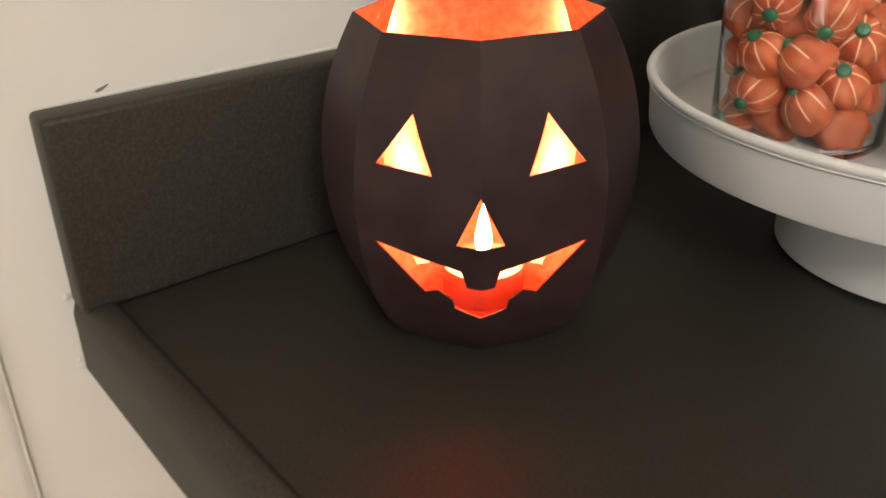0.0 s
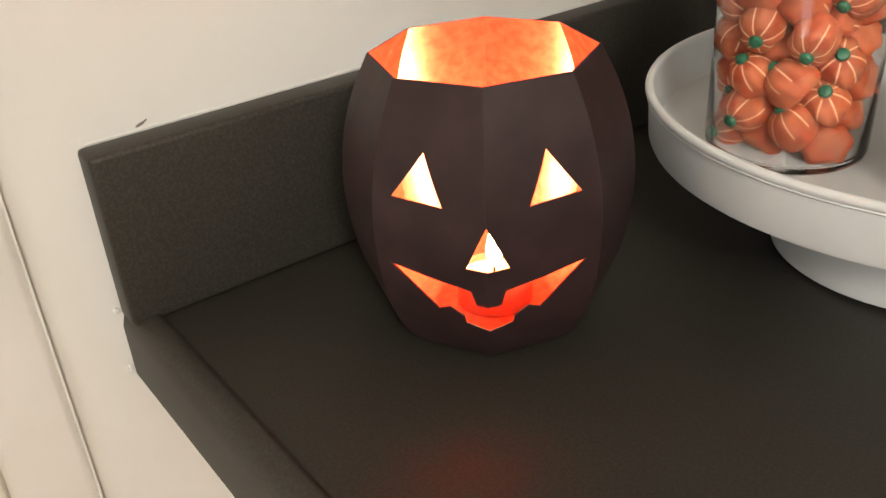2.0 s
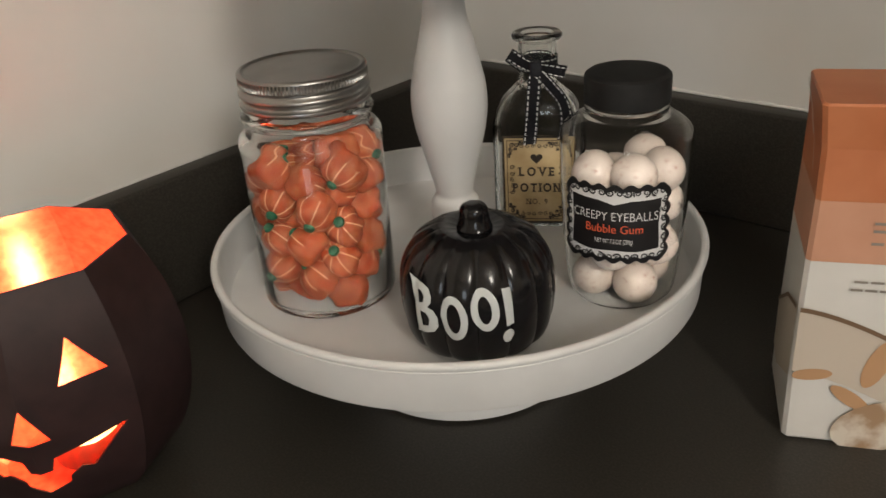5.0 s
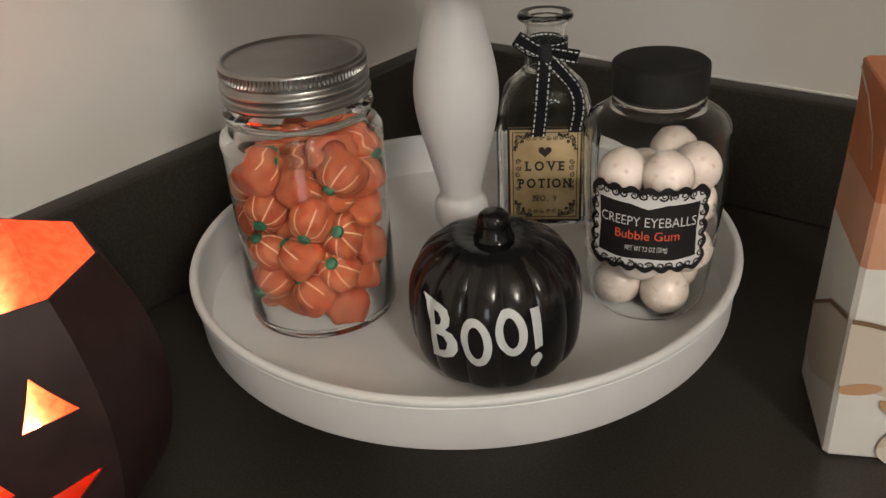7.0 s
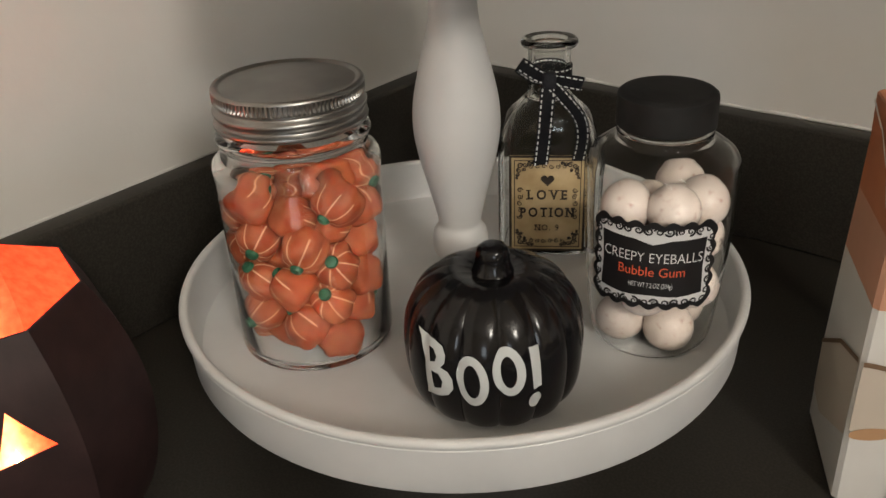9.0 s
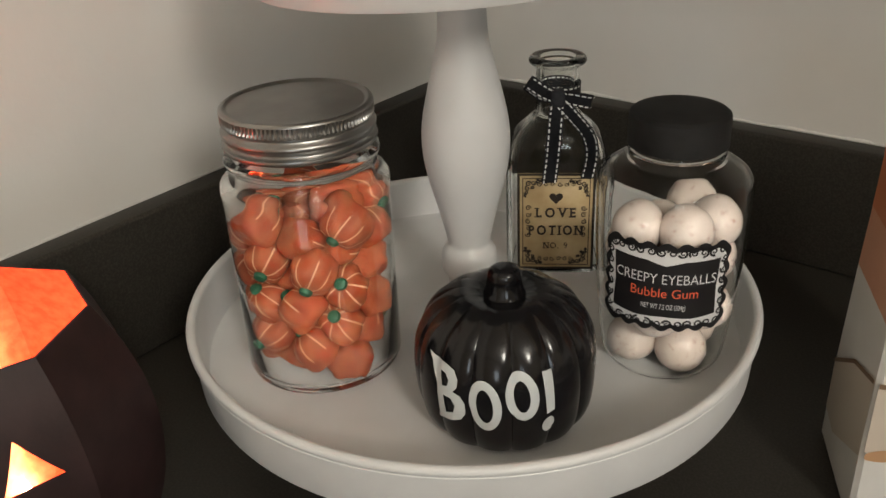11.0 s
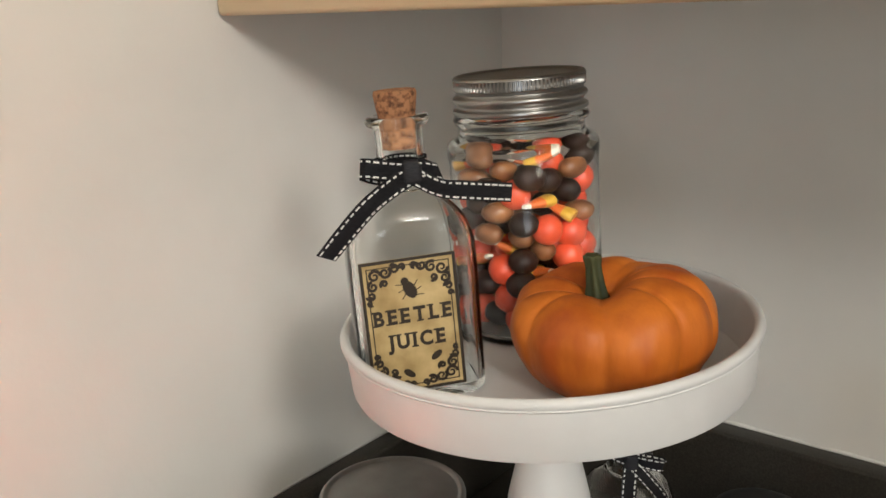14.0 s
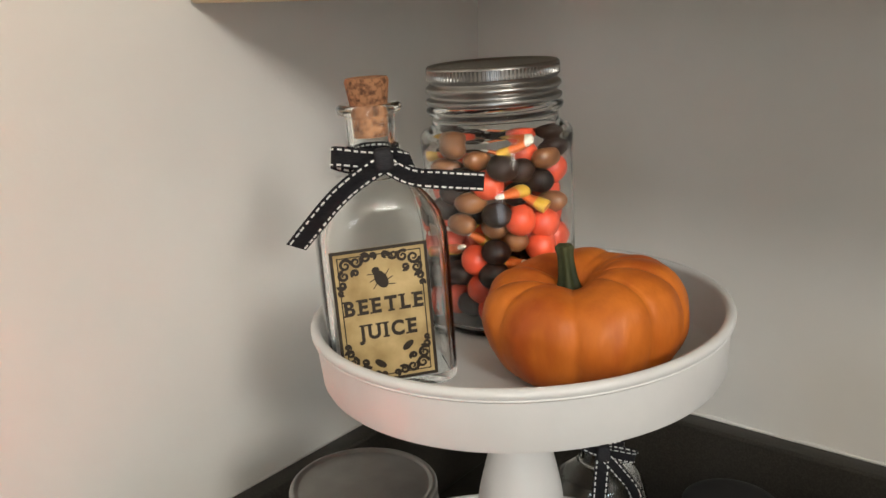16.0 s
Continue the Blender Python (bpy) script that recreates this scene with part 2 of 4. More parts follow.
def scroll(bm, x, y, size, w, flip=1, turn=0.0, turns=1.4, n=18):
    """A flat curl of ink."""
    c, s = math.cos(turn), math.sin(turn)
    left, right = [], []
    for i in range(n + 1):
        t = i / n
        a = flip * 2 * math.pi * turns * t
        r = size * (1 - 0.82 * t)
        k = w * (1.15 - 0.6 * t) / 2
        for row, rr in ((left, r + k), (right, r - k)):
            u, v = rr * math.cos(a), rr * math.sin(a)
            row.append(bm.verts.new((x + u * c - v * s, y + u * s + v * c, 0)))
    for i in range(n):
        bm.faces.new((left[i], left[i + 1], right[i + 1], right[i]))


def stand(bm, m):
    """Stand flat print up: x stays, y becomes z, z comes out along -y."""
    for v in bm.verts:
        v.co = m @ Vector((v.co.x, -v.co.z, v.co.y))
    return bm


# ---- the room ----
FLOOR, CEIL, EAST, SOUTH = -0.91, 1.53, 4.2, -3.0
tagged(part("floor", box((-0.12, SOUTH - 0.12, FLOOR - 0.05), (EAST + 0.12, 0.12, FLOOR)), FLOORING), "brown wooden kitchen floor", "floor", kind="structure")
tagged(part("ceiling", box((-0.12, SOUTH - 0.12, CEIL), (EAST + 0.12, 0.12, CEIL + 0.05)), TRIM), "white painted ceiling", "ceiling", kind="structure")
tagged(part("wall_west", box((-0.12, SOUTH - 0.12, FLOOR), (0, 0.12, CEIL)), WALL), "off-white painted plaster wall with faint roller texture", "wall", kind="structure")
tagged(part("wall_north", box((0, 0, FLOOR), (EAST + 0.12, 0.12, CEIL)), WALL), "off-white painted plaster wall behind the counter", "wall", kind="structure")
tagged(part("wall_east", box((EAST, SOUTH, FLOOR), (EAST + 0.12, 0, CEIL)), FAR_WALL), "unseen tan far wall of the kitchen, toned to cut bounce", "wall", kind="structure")
bm = bmesh.new()
WX0, WX1, WZ0, WZ1 = 1.75, 2.65, -0.10, 0.80
box((0, SOUTH - 0.12, FLOOR), (WX0, SOUTH, CEIL), bm=bm)
box((WX1, SOUTH - 0.12, FLOOR), (EAST, SOUTH, CEIL), bm=bm)
box((WX0, SOUTH - 0.12, FLOOR), (WX1, SOUTH, WZ0), bm=bm)
box((WX0, SOUTH - 0.12, WZ1), (WX1, SOUTH, CEIL), bm=bm)
tagged(part("wall_south", bm, FAR_WALL), "unseen tan window wall opposite the counter, toned to cut bounce", "wall", kind="structure")
window = tagged(new("window_1"), "white framed kitchen window opposite the counter", "window", kind="structure")
for nm, lo, hi in (("window_frame", (WX0, SOUTH - 0.10, WZ0), (WX0 + 0.04, SOUTH - 0.05, WZ1)), ("window_frame", (WX1 - 0.04, SOUTH - 0.10, WZ0), (WX1, SOUTH - 0.05, WZ1)), ("window_frame", (WX0 + 0.04, SOUTH - 0.10, WZ1 - 0.04), (WX1 - 0.04, SOUTH - 0.05, WZ1)), ("window_frame", (WX0 + 0.04, SOUTH - 0.10, WZ0), (WX1 - 0.04, SOUTH - 0.05, WZ0 + 0.04)), ("window_sill", (WX0 - 0.03, SOUTH + 0.001, WZ0 - 0.03), (WX1 + 0.03, SOUTH + 0.06, WZ0))):
    part(nm, box(lo, hi, 0.003), TRIM, window)
see_through(part("pane", box((WX0 + 0.04, SOUTH - 0.08, WZ0 + 0.04), (WX1 - 0.04, SOUTH - 0.075, WZ1 - 0.04)), GLASS, window))


def casing():
    bm = bmesh.new()
    box((0, -0.775, FLOOR), (0.0065, -0.681, CEIL), 0.0060, 4, bm)
    box((0, -0.762, FLOOR), (0.0125, -0.722, CEIL), 0.0060, 4, bm)
    return tagged(part("trim", bm, TRIM), "white painted door casing beside the counter", "trim", kind="structure")


casing()

# paint chips on the wall over the backsplash
chip = bmesh.new()
disc(chip, 0, 0, 0.0026, 0.0008, 0, 9, 0.3)
disc(chip, 0.0025, 0.0010, 0.0018, 0.0005, 0, 7, 0.5)
stand(chip, pose(0.0008, -0.612, 0.0965, 0, 0, 90))
tagged(part("paint_chip", chip, base_mat("chipped_plaster", (0.24, 0.21, 0.18), 0.9)), "small dark chip in the wall paint", "wall damage", kind="structure")

# countertop with a raised front lip and a coved splash on two walls
HS, DEPTH, LONG = 0.0935, 0.645, 2.3


def countertop():
    bm = bmesh.new()
    sec = [(-DEPTH, -0.037), (-DEPTH, -0.006), (-DEPTH + 0.002, 0.0005), (-DEPTH + 0.005, 0.0036), (-DEPTH + 0.013, 0.0042), (-DEPTH + 0.0150, 0.0034), (-DEPTH + 0.0162, 0.0008), (-DEPTH + 0.018, 0.0), (-0.002, 0.0), (-0.002, -0.037)]
    a = [bm.verts.new((0.001, y, z)) for y, z in sec]
    b = [bm.verts.new((LONG, y, z)) for y, z in sec]
    n = len(sec)
    for i in range(n):
        bm.faces.new((a[i], a[(i + 1) % n], b[(i + 1) % n], b[i]))
    bm.faces.new(a)
    bm.faces.new(b)
    return tagged(part("countertop", bm, LAMINATE, angle=50), "dark grey-brown speckled laminate countertop with a raised front lip", "countertop", kind="structure")


countertop()
west = box((0.0, -DEPTH + 0.001, 0.0005), (0.019, -0.0005, HS), 0.0028, 3)
tagged(part("backsplash", west, LAMINATE), "dark speckled laminate backsplash along the side wall", "backsplash", kind="structure")
north = box((0.0195, -0.019, 0.0005), (LONG, 0.0, HS), 0.0028, 3)
tagged(part("backsplash", north, LAMINATE), "dark speckled laminate backsplash along the back wall", "backsplash", kind="structure")


def caulk(name, start, step, count, thick):
    """An uneven painted bead of filler where the wall meets the splash."""
    bm = bmesh.new()
    rows = []
    for i in range(count):
        c = Vector(start) + Vector(step) * i
        r = thick * (0.75 + 0.6 * noise.noise(c * 60) + 0.35 * noise.noise(c * 240))
        side = Vector((1, 0, 0)) if abs(step[1]) > 0 else Vector((0, -1, 0))
        rows.append([bm.verts.new(c + side * max(r, 0.0004) * math.cos(a) + Vector((0, 0, 1)) * max(r, 0.0004) * math.sin(a) * 1.3) for a in (0.0, 0.5, 1.05, 1.57)])
    for p, q in zip(rows, rows[1:]):
        for k in range(3):
            bm.faces.new((p[k], p[k + 1], q[k + 1], q[k]))
    return tagged(part(name, bm, WALL), "uneven painted caulk line along the backsplash", "caulk", kind="structure")


caulk("trim", (0.0002, -0.64, HS + 0.0002), (0, 0.004, 0), 160, 0.0006)
caulk("trim", (0.004, -0.0002, HS + 0.0002), (0.004, 0, 0), 200, 0.0016)
for y, z, s in ((-0.6465, 0.004, 0.0016), (-0.6470, -0.034, 0.0018), (-0.6475, -0.031, 0.0012)):
    bm = bmesh.new()
    bmesh.ops.create_icosphere(bm, subdivisions=2, radius=s)
    for v in bm.verts:
        v.co = Vector((v.co.x * 0.6, v.co.y, v.co.z * 1.3)) * (1 + 0.5 * noise.noise(v.co * 900))
    tagged(part("paint_blob", bm, TRIM, m=pose(0.0012, y, z)), "dried white paint blob at the counter end", "paint blob", kind="structure")


def base_cabinet(x0, x1):
    t = thing("base_cabinet", pose(0, 0, 0), "cream wooden base cabinet under the countertop", "cabinet", "base cabinets")
    part("body", box((x0, -0.54, FLOOR + 0.1), (x1, -0.004, -0.0375)), CABINET, t)
    part("plinth", box((x0, -0.49, FLOOR), (x1, -0.02, FLOOR + 0.0995)), CABINET, t)
    d = part("door", box((x0 + 0.02, -0.56, FLOOR + 0.12), (x1 - 0.02, -0.5405, -0.06), 0.004), CABINET, t)
    part("handle", box((x1 - 0.08, -0.585, -0.22), (x1 - 0.07, -0.5605, -0.12), 0.003), ZINC, d)
    return t


for k in range(4):
    base_cabinet(0.002 + 0.572 * k, 0.570 + 0.572 * k)


def wall_cabinet(x0, x1):
    t = thing("wall_cabinet", pose(0, 0, 0), "cream-painted wooden wall cabinet above the counter", "cabinet", "wall cabinets")
    z0 = 0.4145
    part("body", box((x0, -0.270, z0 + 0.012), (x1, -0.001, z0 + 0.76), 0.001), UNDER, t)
    part("face_frame", box((x0, -0.290, z0), (x1, -0.2705, z0 + 0.04), 0.003, 3), CABINET, t)
    d = part("door", box((x0 + 0.012, -0.309, z0 + 0.03), (x1 - 0.012, -0.2905, z0 + 0.74), 0.004), CABINET, t)
    part("handle", box((x1 - 0.06, -0.332, z0 + 0.08), (x1 - 0.05, -0.3095, z0 + 0.18), 0.003), ZINC, d)
    return t


for k in range(3):
    wall_cabinet(0.001 + 0.612 * k, 0.611 + 0.612 * k)


def pendant_lamp():
    """Over the middle of the kitchen."""
    t = thing("pendant_lamp", pose(LAMP[0], LAMP[1], CEIL), "pendant lamp with a metal holder hanging from the ceiling", "pendant lamp")
    drop = CEIL - LAMP[2]
    part("ceiling_rose", lathe([(0, -0.001), (0.05, -0.001), (0.052, -0.006), (0.04, -0.02), (0, -0.022)], 40), ZINC, t)
    part("cord", lathe([(0.003, -0.02), (0.003, -drop + 0.16)], 10), BLACK_CAP, t)
    part("holder", lathe([(0, -drop + 0.165), (0.03, -drop + 0.16), (0.032, -drop + 0.125), (0, -drop + 0.122)], 32), ZINC, t)
    return t


pendant_lamp()

red = thing("wall_plaque", pose(0.0, 0, 0), "small dark red plaque hung on the wall", "plaque")
part("plate", box((0.0005, -0.52, 0.360), (0.008, -0.4315, 0.417), 0.002), base_mat("dark_red", (0.22, 0.025, 0.02), 0.5), red)


# ---- jack-o'-lantern of sheet metal ----
def lantern():
    rim = 0.132
    turn = radians(-40.3)
    prof = [(0.044, 0.0), (0.0545, 0.012), (0.0625, 0.030), (0.0670, 0.052), (0.0680, 0.074), (0.0650, 0.096), (0.0590, 0.115), (0.0508, rim)]

    def radius(z):
        return float(np.interp(z, [p[1] for p in SM], [p[0] for p in SM]))

    SM = smooth_profile(prof, 5)

    def surf(a, z, inset=0.0):
        b = (a + math.pi / 8) % (math.pi / 4) - math.pi / 8
        # corners lie at a = 0, 45, 90 ... degrees from the face's middle
        side = math.pi / 8 - abs(b)
        r = radius(z) * math.cos(math.pi / 8) / math.cos(side) - inset
        return Vector((r * math.cos(a + turn), r * math.sin(a + turn), z))

    half_mouth = [(40, 0.0552), (22, 0.0342), (16.5, 0.0366), (10.4, 0.0325), (10.0, 0.0284), (0, 0.0256)]
    upper = [(0, 0.0405), (4.8, 0.0405), (6.6, 0.0478), (22, 0.0505)]
    mouth = half_mouth + [(-a, z) for a, z in reversed(half_mouth[:-1])] + [(-a, z) for a, z in reversed(upper)] + upper[1:]
    eye = [(25.0, 0.1066), (38.0, 0.0868), (16.4, 0.0848)]
    holes = [mouth, eye, [(-a, z) for a, z in eye], [(0, 0.0795), (8.2, 0.0588), (-8.2, 0.0588)]]

    def inside(poly, x, y):
        hit = False
        for (x0, y0), (x1, y1) in zip(poly, poly[1:] + poly[:1]):
            if (y0 > y) != (y1 > y) and x < (x1 - x0) * (y - y0) / (y1 - y0) + x0:
                hit = not hit
        return hit

    from mathutils.geometry import delaunay_2d_cdt
    K = 1000.0  # millimetres up, degrees round
    co, edges = [], []
    zs = [rim * i / 30 for i in range(31)]
    cols = [-180 + 5.625 * i for i in range(65)]
    for z in zs:
        for a in cols:
            co.append(Vector((a, z * K)))
    for poly in holes:
        fine = []
        for (a0, z0), (a1, z1) in zip(poly, poly[1:] + poly[:1]):
            n = max(1, int(max(abs(a1 - a0) / 4, abs(z1 - z0) / 0.006)))
            fine += [(a0 + (a1 - a0) * i / n, z0 + (z1 - z0) * i / n) for i in range(n)]
        s = len(co)
        co += [Vector((a, z * K)) for a, z in fine]
        edges += [(s + i, s + (i + 1) % len(fine)) for i in range(len(fine))]
    vs, _, fs, *_ = delaunay_2d_cdt(co, edges, [], 0, 1e-4)

    def sheet(inset):
        bm = bmesh.new()
        made = {}
        for f in fs:
            cx, cy = sum(vs[i].x for i in f) / 3, sum(vs[i].y for i in f) / 3
            if any(inside(h, cx, cy / K) for h in holes):
                continue
            for i in f:
                if i not in made:
                    made[i] = bm.verts.new(surf(radians(vs[i].x), vs[i].y / K, inset))
            try:
                bm.faces.new([made[i] for i in f])
            except ValueError:
                pass
        bmesh.ops.remove_doubles(bm, verts=bm.verts, dist=1e-6)
        return bm

    t = thing("jack_o_lantern", pose(LANTERN[0], LANTERN[1], 0.0005), "lit octagonal dark metal jack-o'-lantern with glowing orange inside", "lantern")
    bm = sheet(0.0)
    edge = [e for e in bm.edges if e.is_boundary]
    got = bmesh.ops.extrude_edge_only(bm, edges=edge)
    for v in got["geom"]:
        if isinstance(v, bmesh.types.BMVert):
            d = Vector((v.co.x, v.co.y, 0)).normalized()
            v.co -= d * 0.0009
    part("shell", bm, LANTERN_OUT, t, "dark brown-black matt metal shell with cut-out face", angle=12)
    part("lining", sheet(0.0010), LANTERN_IN, t, "glowing orange hammered inside", angle=12)
    bm = bmesh.new()
    ring = [bm.verts.new(surf(radians(45 * i), 0.0008)) for i in range(8)]
    bm.faces.new(ring)
    part("bottom", bm, LANTERN_IN, t)
    return t


lantern()


def tea_light():
    t = thing("tea_light", pose(LANTERN[0] - 0.002, LANTERN[1] + 0.004, 0.0015), "lit tea light in a thin metal cup inside the lantern", "candle")
    part("cup", lathe([(0, 0), (0.0185, 0), (0.019, 0.001), (0.019, 0.016), (0.0186, 0.016), (0.0182, 0.002), (0, 0.002)], 40), ZINC, t)
    part("wax", lathe([(0.018, 0.0025), (0.018, 0.0125), (0.012, 0.0118), (0.003, 0.0112), (0, 0.0115)], 40), WAX, t)
    part("wick", lathe([(0.0007, 0.0117), (0.0006, 0.018), (0, 0.0185)], 8), BLACK_PRINT, t)
    part("flame", lathe(smooth_profile([(0.0, 0.0188), (0.0032, 0.023), (0.0038, 0.028), (0.0022, 0.037), (0.0, 0.045)], 4), 16), FLAME, t, "small yellow flame")
    return t


tea_light()


# ---- two-tier stand ----
STAND = (0.231, -0.2925)
LOW, HIGH = 0.0632, 0.2522
# the upper tray sits a little askew on its post
ASKEW = Matrix.Rotation(radians(2.7), 4, Vector((0.63, -0.775, 0)))
LEAN = Matrix.Translation((STAND[0], STAND[1], HIGH)) @ ASKEW @ Matrix.Translation((-STAND[0], -STAND[1], -HIGH))


def tray(r_rim, z_rim, r_low, z_low, floor_z):
    w = 0.0014
    p = [(0, z_low + 0.0008), (r_low - 0.004, z_low), (r_low - 0.0010, z_low + 0.0007), (r_low, z_low + 0.0028), (r_rim - 0.002, z_rim - 0.006), (r_rim - 0.0006, z_rim - 0.0048)]
    for i in range(9):
        a = -0.9 + (math.pi + 1.2) * i / 8
        p.append((r_rim - 0.0024 + 0.0024 * math.cos(a), z_rim - 0.0024 + 0.0024 * math.sin(a)))
    p += [(r_rim - 0.0045, z_rim - 0.006), (r_low - w - 0.002, floor_z + 0.005), (r_low - w - 0.0035, floor_z + 0.0015), (r_low - w - 0.007, floor_z), (0, floor_z)]
    return lathe(p, 128)


def tiered_stand():
    t = thing("tiered_stand", pose(STAND[0], STAND[1], 0), "white enamelled two-tier tray stand with a turned post", "tray stand")
    part("foot", lathe([(0, 0.0005), (0.0705, 0.0005), (0.0728, 0.002), (0.0728, 0.006), (0.0700, 0.012), (0.0685, 0.05), (0.0695, 0.0598), (0, 0.0598)], 96), ENAMEL, t)
    part("lower_tray", tray(0.1453, 0.0898, 0.1422, 0.0600, LOW), ENAMEL, t)
    prof = [(0.0165, LOW), (0.0165, LOW + 0.004), (0.0135, LOW + 0.008), (0.0112, LOW + 0.016), (0.0112, 0.0925), (0.0118, 0.0945), (0.0138, 0.0975), (0.0142, 0.1025), (0.0136, 0.1085), (0.0112, 0.1120), (0.0110, 0.1150),
            (0.0124, 0.1220), (0.0160, 0.1370), (0.0195, 0.1510), (0.0213, 0.1640), (0.0208, 0.1770), (0.0180, 0.1910), (0.0145, 0.2050), (0.0120, 0.2160), (0.0112, 0.2260), (0.0114, 0.2360), (0.0130, 0.2450), (0.0160, 0.2490)]
    part("post", lathe(smooth_profile(prof, 3), 64), ENAMEL, t, "turned white baluster post")
    part("upper_tray", tray(0.0966, 0.2775, 0.0932, 0.2492, HIGH), ENAMEL, t, m=Matrix.Translation((0, 0, HIGH)) @ ASKEW @ Matrix.Translation((0, 0, -HIGH)))
    return t


tiered_stand()


# ---- jars ----
def screw_lid(r, h, parent, z):
    ribs = 104

    def knurl(a, rr, zz):
        groove = zz > h * 0.66 and zz < h * 0.90 and rr > r - 0.0012 and round(a / (2 * math.pi) * ribs * 4) % 4 > 1
        k = -0.0010 if groove else 0
        return ((rr + k) * math.cos(a), (rr + k) * math.sin(a), zz)

    p = [(r - 0.0016, 0.0), (r - 0.0002, 0.0), (r + 0.0006, h * 0.03), (r + 0.0008, h * 0.08), (r + 0.0006, h * 0.13), (r - 0.0006, h * 0.16), (r - 0.0014, h * 0.20), (r - 0.0014, h * 0.25), (r - 0.0003, h * 0.31), (r + 0.0005, h * 0.36), (r + 0.0006, h * 0.42), (r, h * 0.47), (r - 0.0012, h * 0.51), (r - 0.0015, h * 0.56), (r - 0.0004, h * 0.62),
         (r, h * 0.65), (r, h * 0.67), (r, h * 0.89), (r, h * 0.91), (r - 0.0002, h * 0.95), (r - 0.0008, h * 0.985), (r - 0.0017, h), (r - 0.0027, h * 0.985), (r - 0.0034, h * 0.95), (r - 0.0044, h * 0.94), (r - 0.010, h * 0.945), (0, h * 0.95)]
    return part("lid", lathe(p, ribs * 4, knurl), ZINC, parent, "brushed zinc screw lid with a knurled edge", angle=50, m=pose(0, 0, z))


def candy_jar(m, r, h_body, r_neck, z_neck_top, label):
    t = thing("candy_jar", m, label, "jar")
    out = [(0, 0.0015), (r - 0.010, 0.0012), (r - 0.007, 0.0), (r - 0.003, 0.0004), (r - 0.0008, 0.002), (r, 0.0045), (r, h_body * 0.4), (r + 0.0002, h_body - 0.012), (r + 0.0007, h_body - 0.007), (r + 0.0008, h_body - 0.0045), (r + 0.0003, h_body - 0.002), (r - 0.0012, h_body - 0.0003), (r_neck + 0.0018, h_body + 0.0012), (r_neck + 0.0004, h_body + 0.0028),
           (r_neck, h_body + 0.0055), (r_neck + 0.0006, h_body + 0.0072), (r_neck + 0.0024, h_body + 0.0086), (r_neck + 0.0028, h_body + 0.0100), (r_neck + 0.0022, h_body + 0.0114), (r_neck, h_body + 0.0122), (r_neck, z_neck_top)]
    inn = [(r_neck - 0.0022, z_neck_top), (r_neck - 0.0022, h_body + 0.004), (r_neck - 0.001, h_body - 0.001), (r - 0.0030, h_body - 0.004), (r - 0.0014, h_body - 0.008), (r - 0.0011, h_body * 0.5), (r - 0.0013, 0.007), (r - 0.0028, 0.0042), (r - 0.007, 0.0034), (0, 0.0038)]
    see_through(part("glass", lathe(out + inn, 96), GLASS, t, "clear glass body", angle=60))
    return t


# pumpkin gummies in the first jar
J1 = (0.1857, -0.3568)
R1 = 0.0384
jar = candy_jar(pose(J1[0], J1[1], LOW + 0.0003), R1, 0.1010, 0.0330, 0.120, "clear glass jar of orange pumpkin candies with zinc lid")
screw_lid(0.0344, 0.0186, jar, 0.1162)


def packed(radius, bottom, top, size, count, seed, spread=0.95):
    """Loose packing in a standing cylinder: each next piece drops to the lowest free place among some tries."""
    rnd = random.Random(seed)
    got = []
    for _ in range(count):
        best = None
        for _ in range(90):
            rr = (radius - size) * rnd.random() ** 0.22
            a = rnd.random() * 2 * math.pi
            x, y = rr * math.cos(a), rr * math.sin(a)
            z = bottom + size
            for px, py, pz in got:
                d2 = (px - x) ** 2 + (py - y) ** 2
                s = 2 * size * spread
                if d2 < s * s:
                    z = max(z, pz + math.sqrt(s * s - d2))
            if best is None or z < best[2]:
                best = (x, y, z)
        if best[2] + size > top:
            break
        got.append(best)
    return got


def ridged(n_ribs, depth, power=0.5):
    def shape(a, r, z):
        k = 1 - depth * (1 - abs(math.sin(n_ribs * a / 2)) ** power)
        return (r * k * math.cos(a), r * k * math.sin(a), z)
    return shape


def lumpy(a, r, z):
    """A gummy squeezed towards eight soft flats."""
    k = 0.93 + 0.07 * abs(math.sin(4 * a)) ** 0.7 - 0.09 * math.cos(2 * a + 0.7) + 0.06 * math.cos(5 * a + 240 * z)
    return (r * k * math.cos(a), r * k * math.sin(a), z)


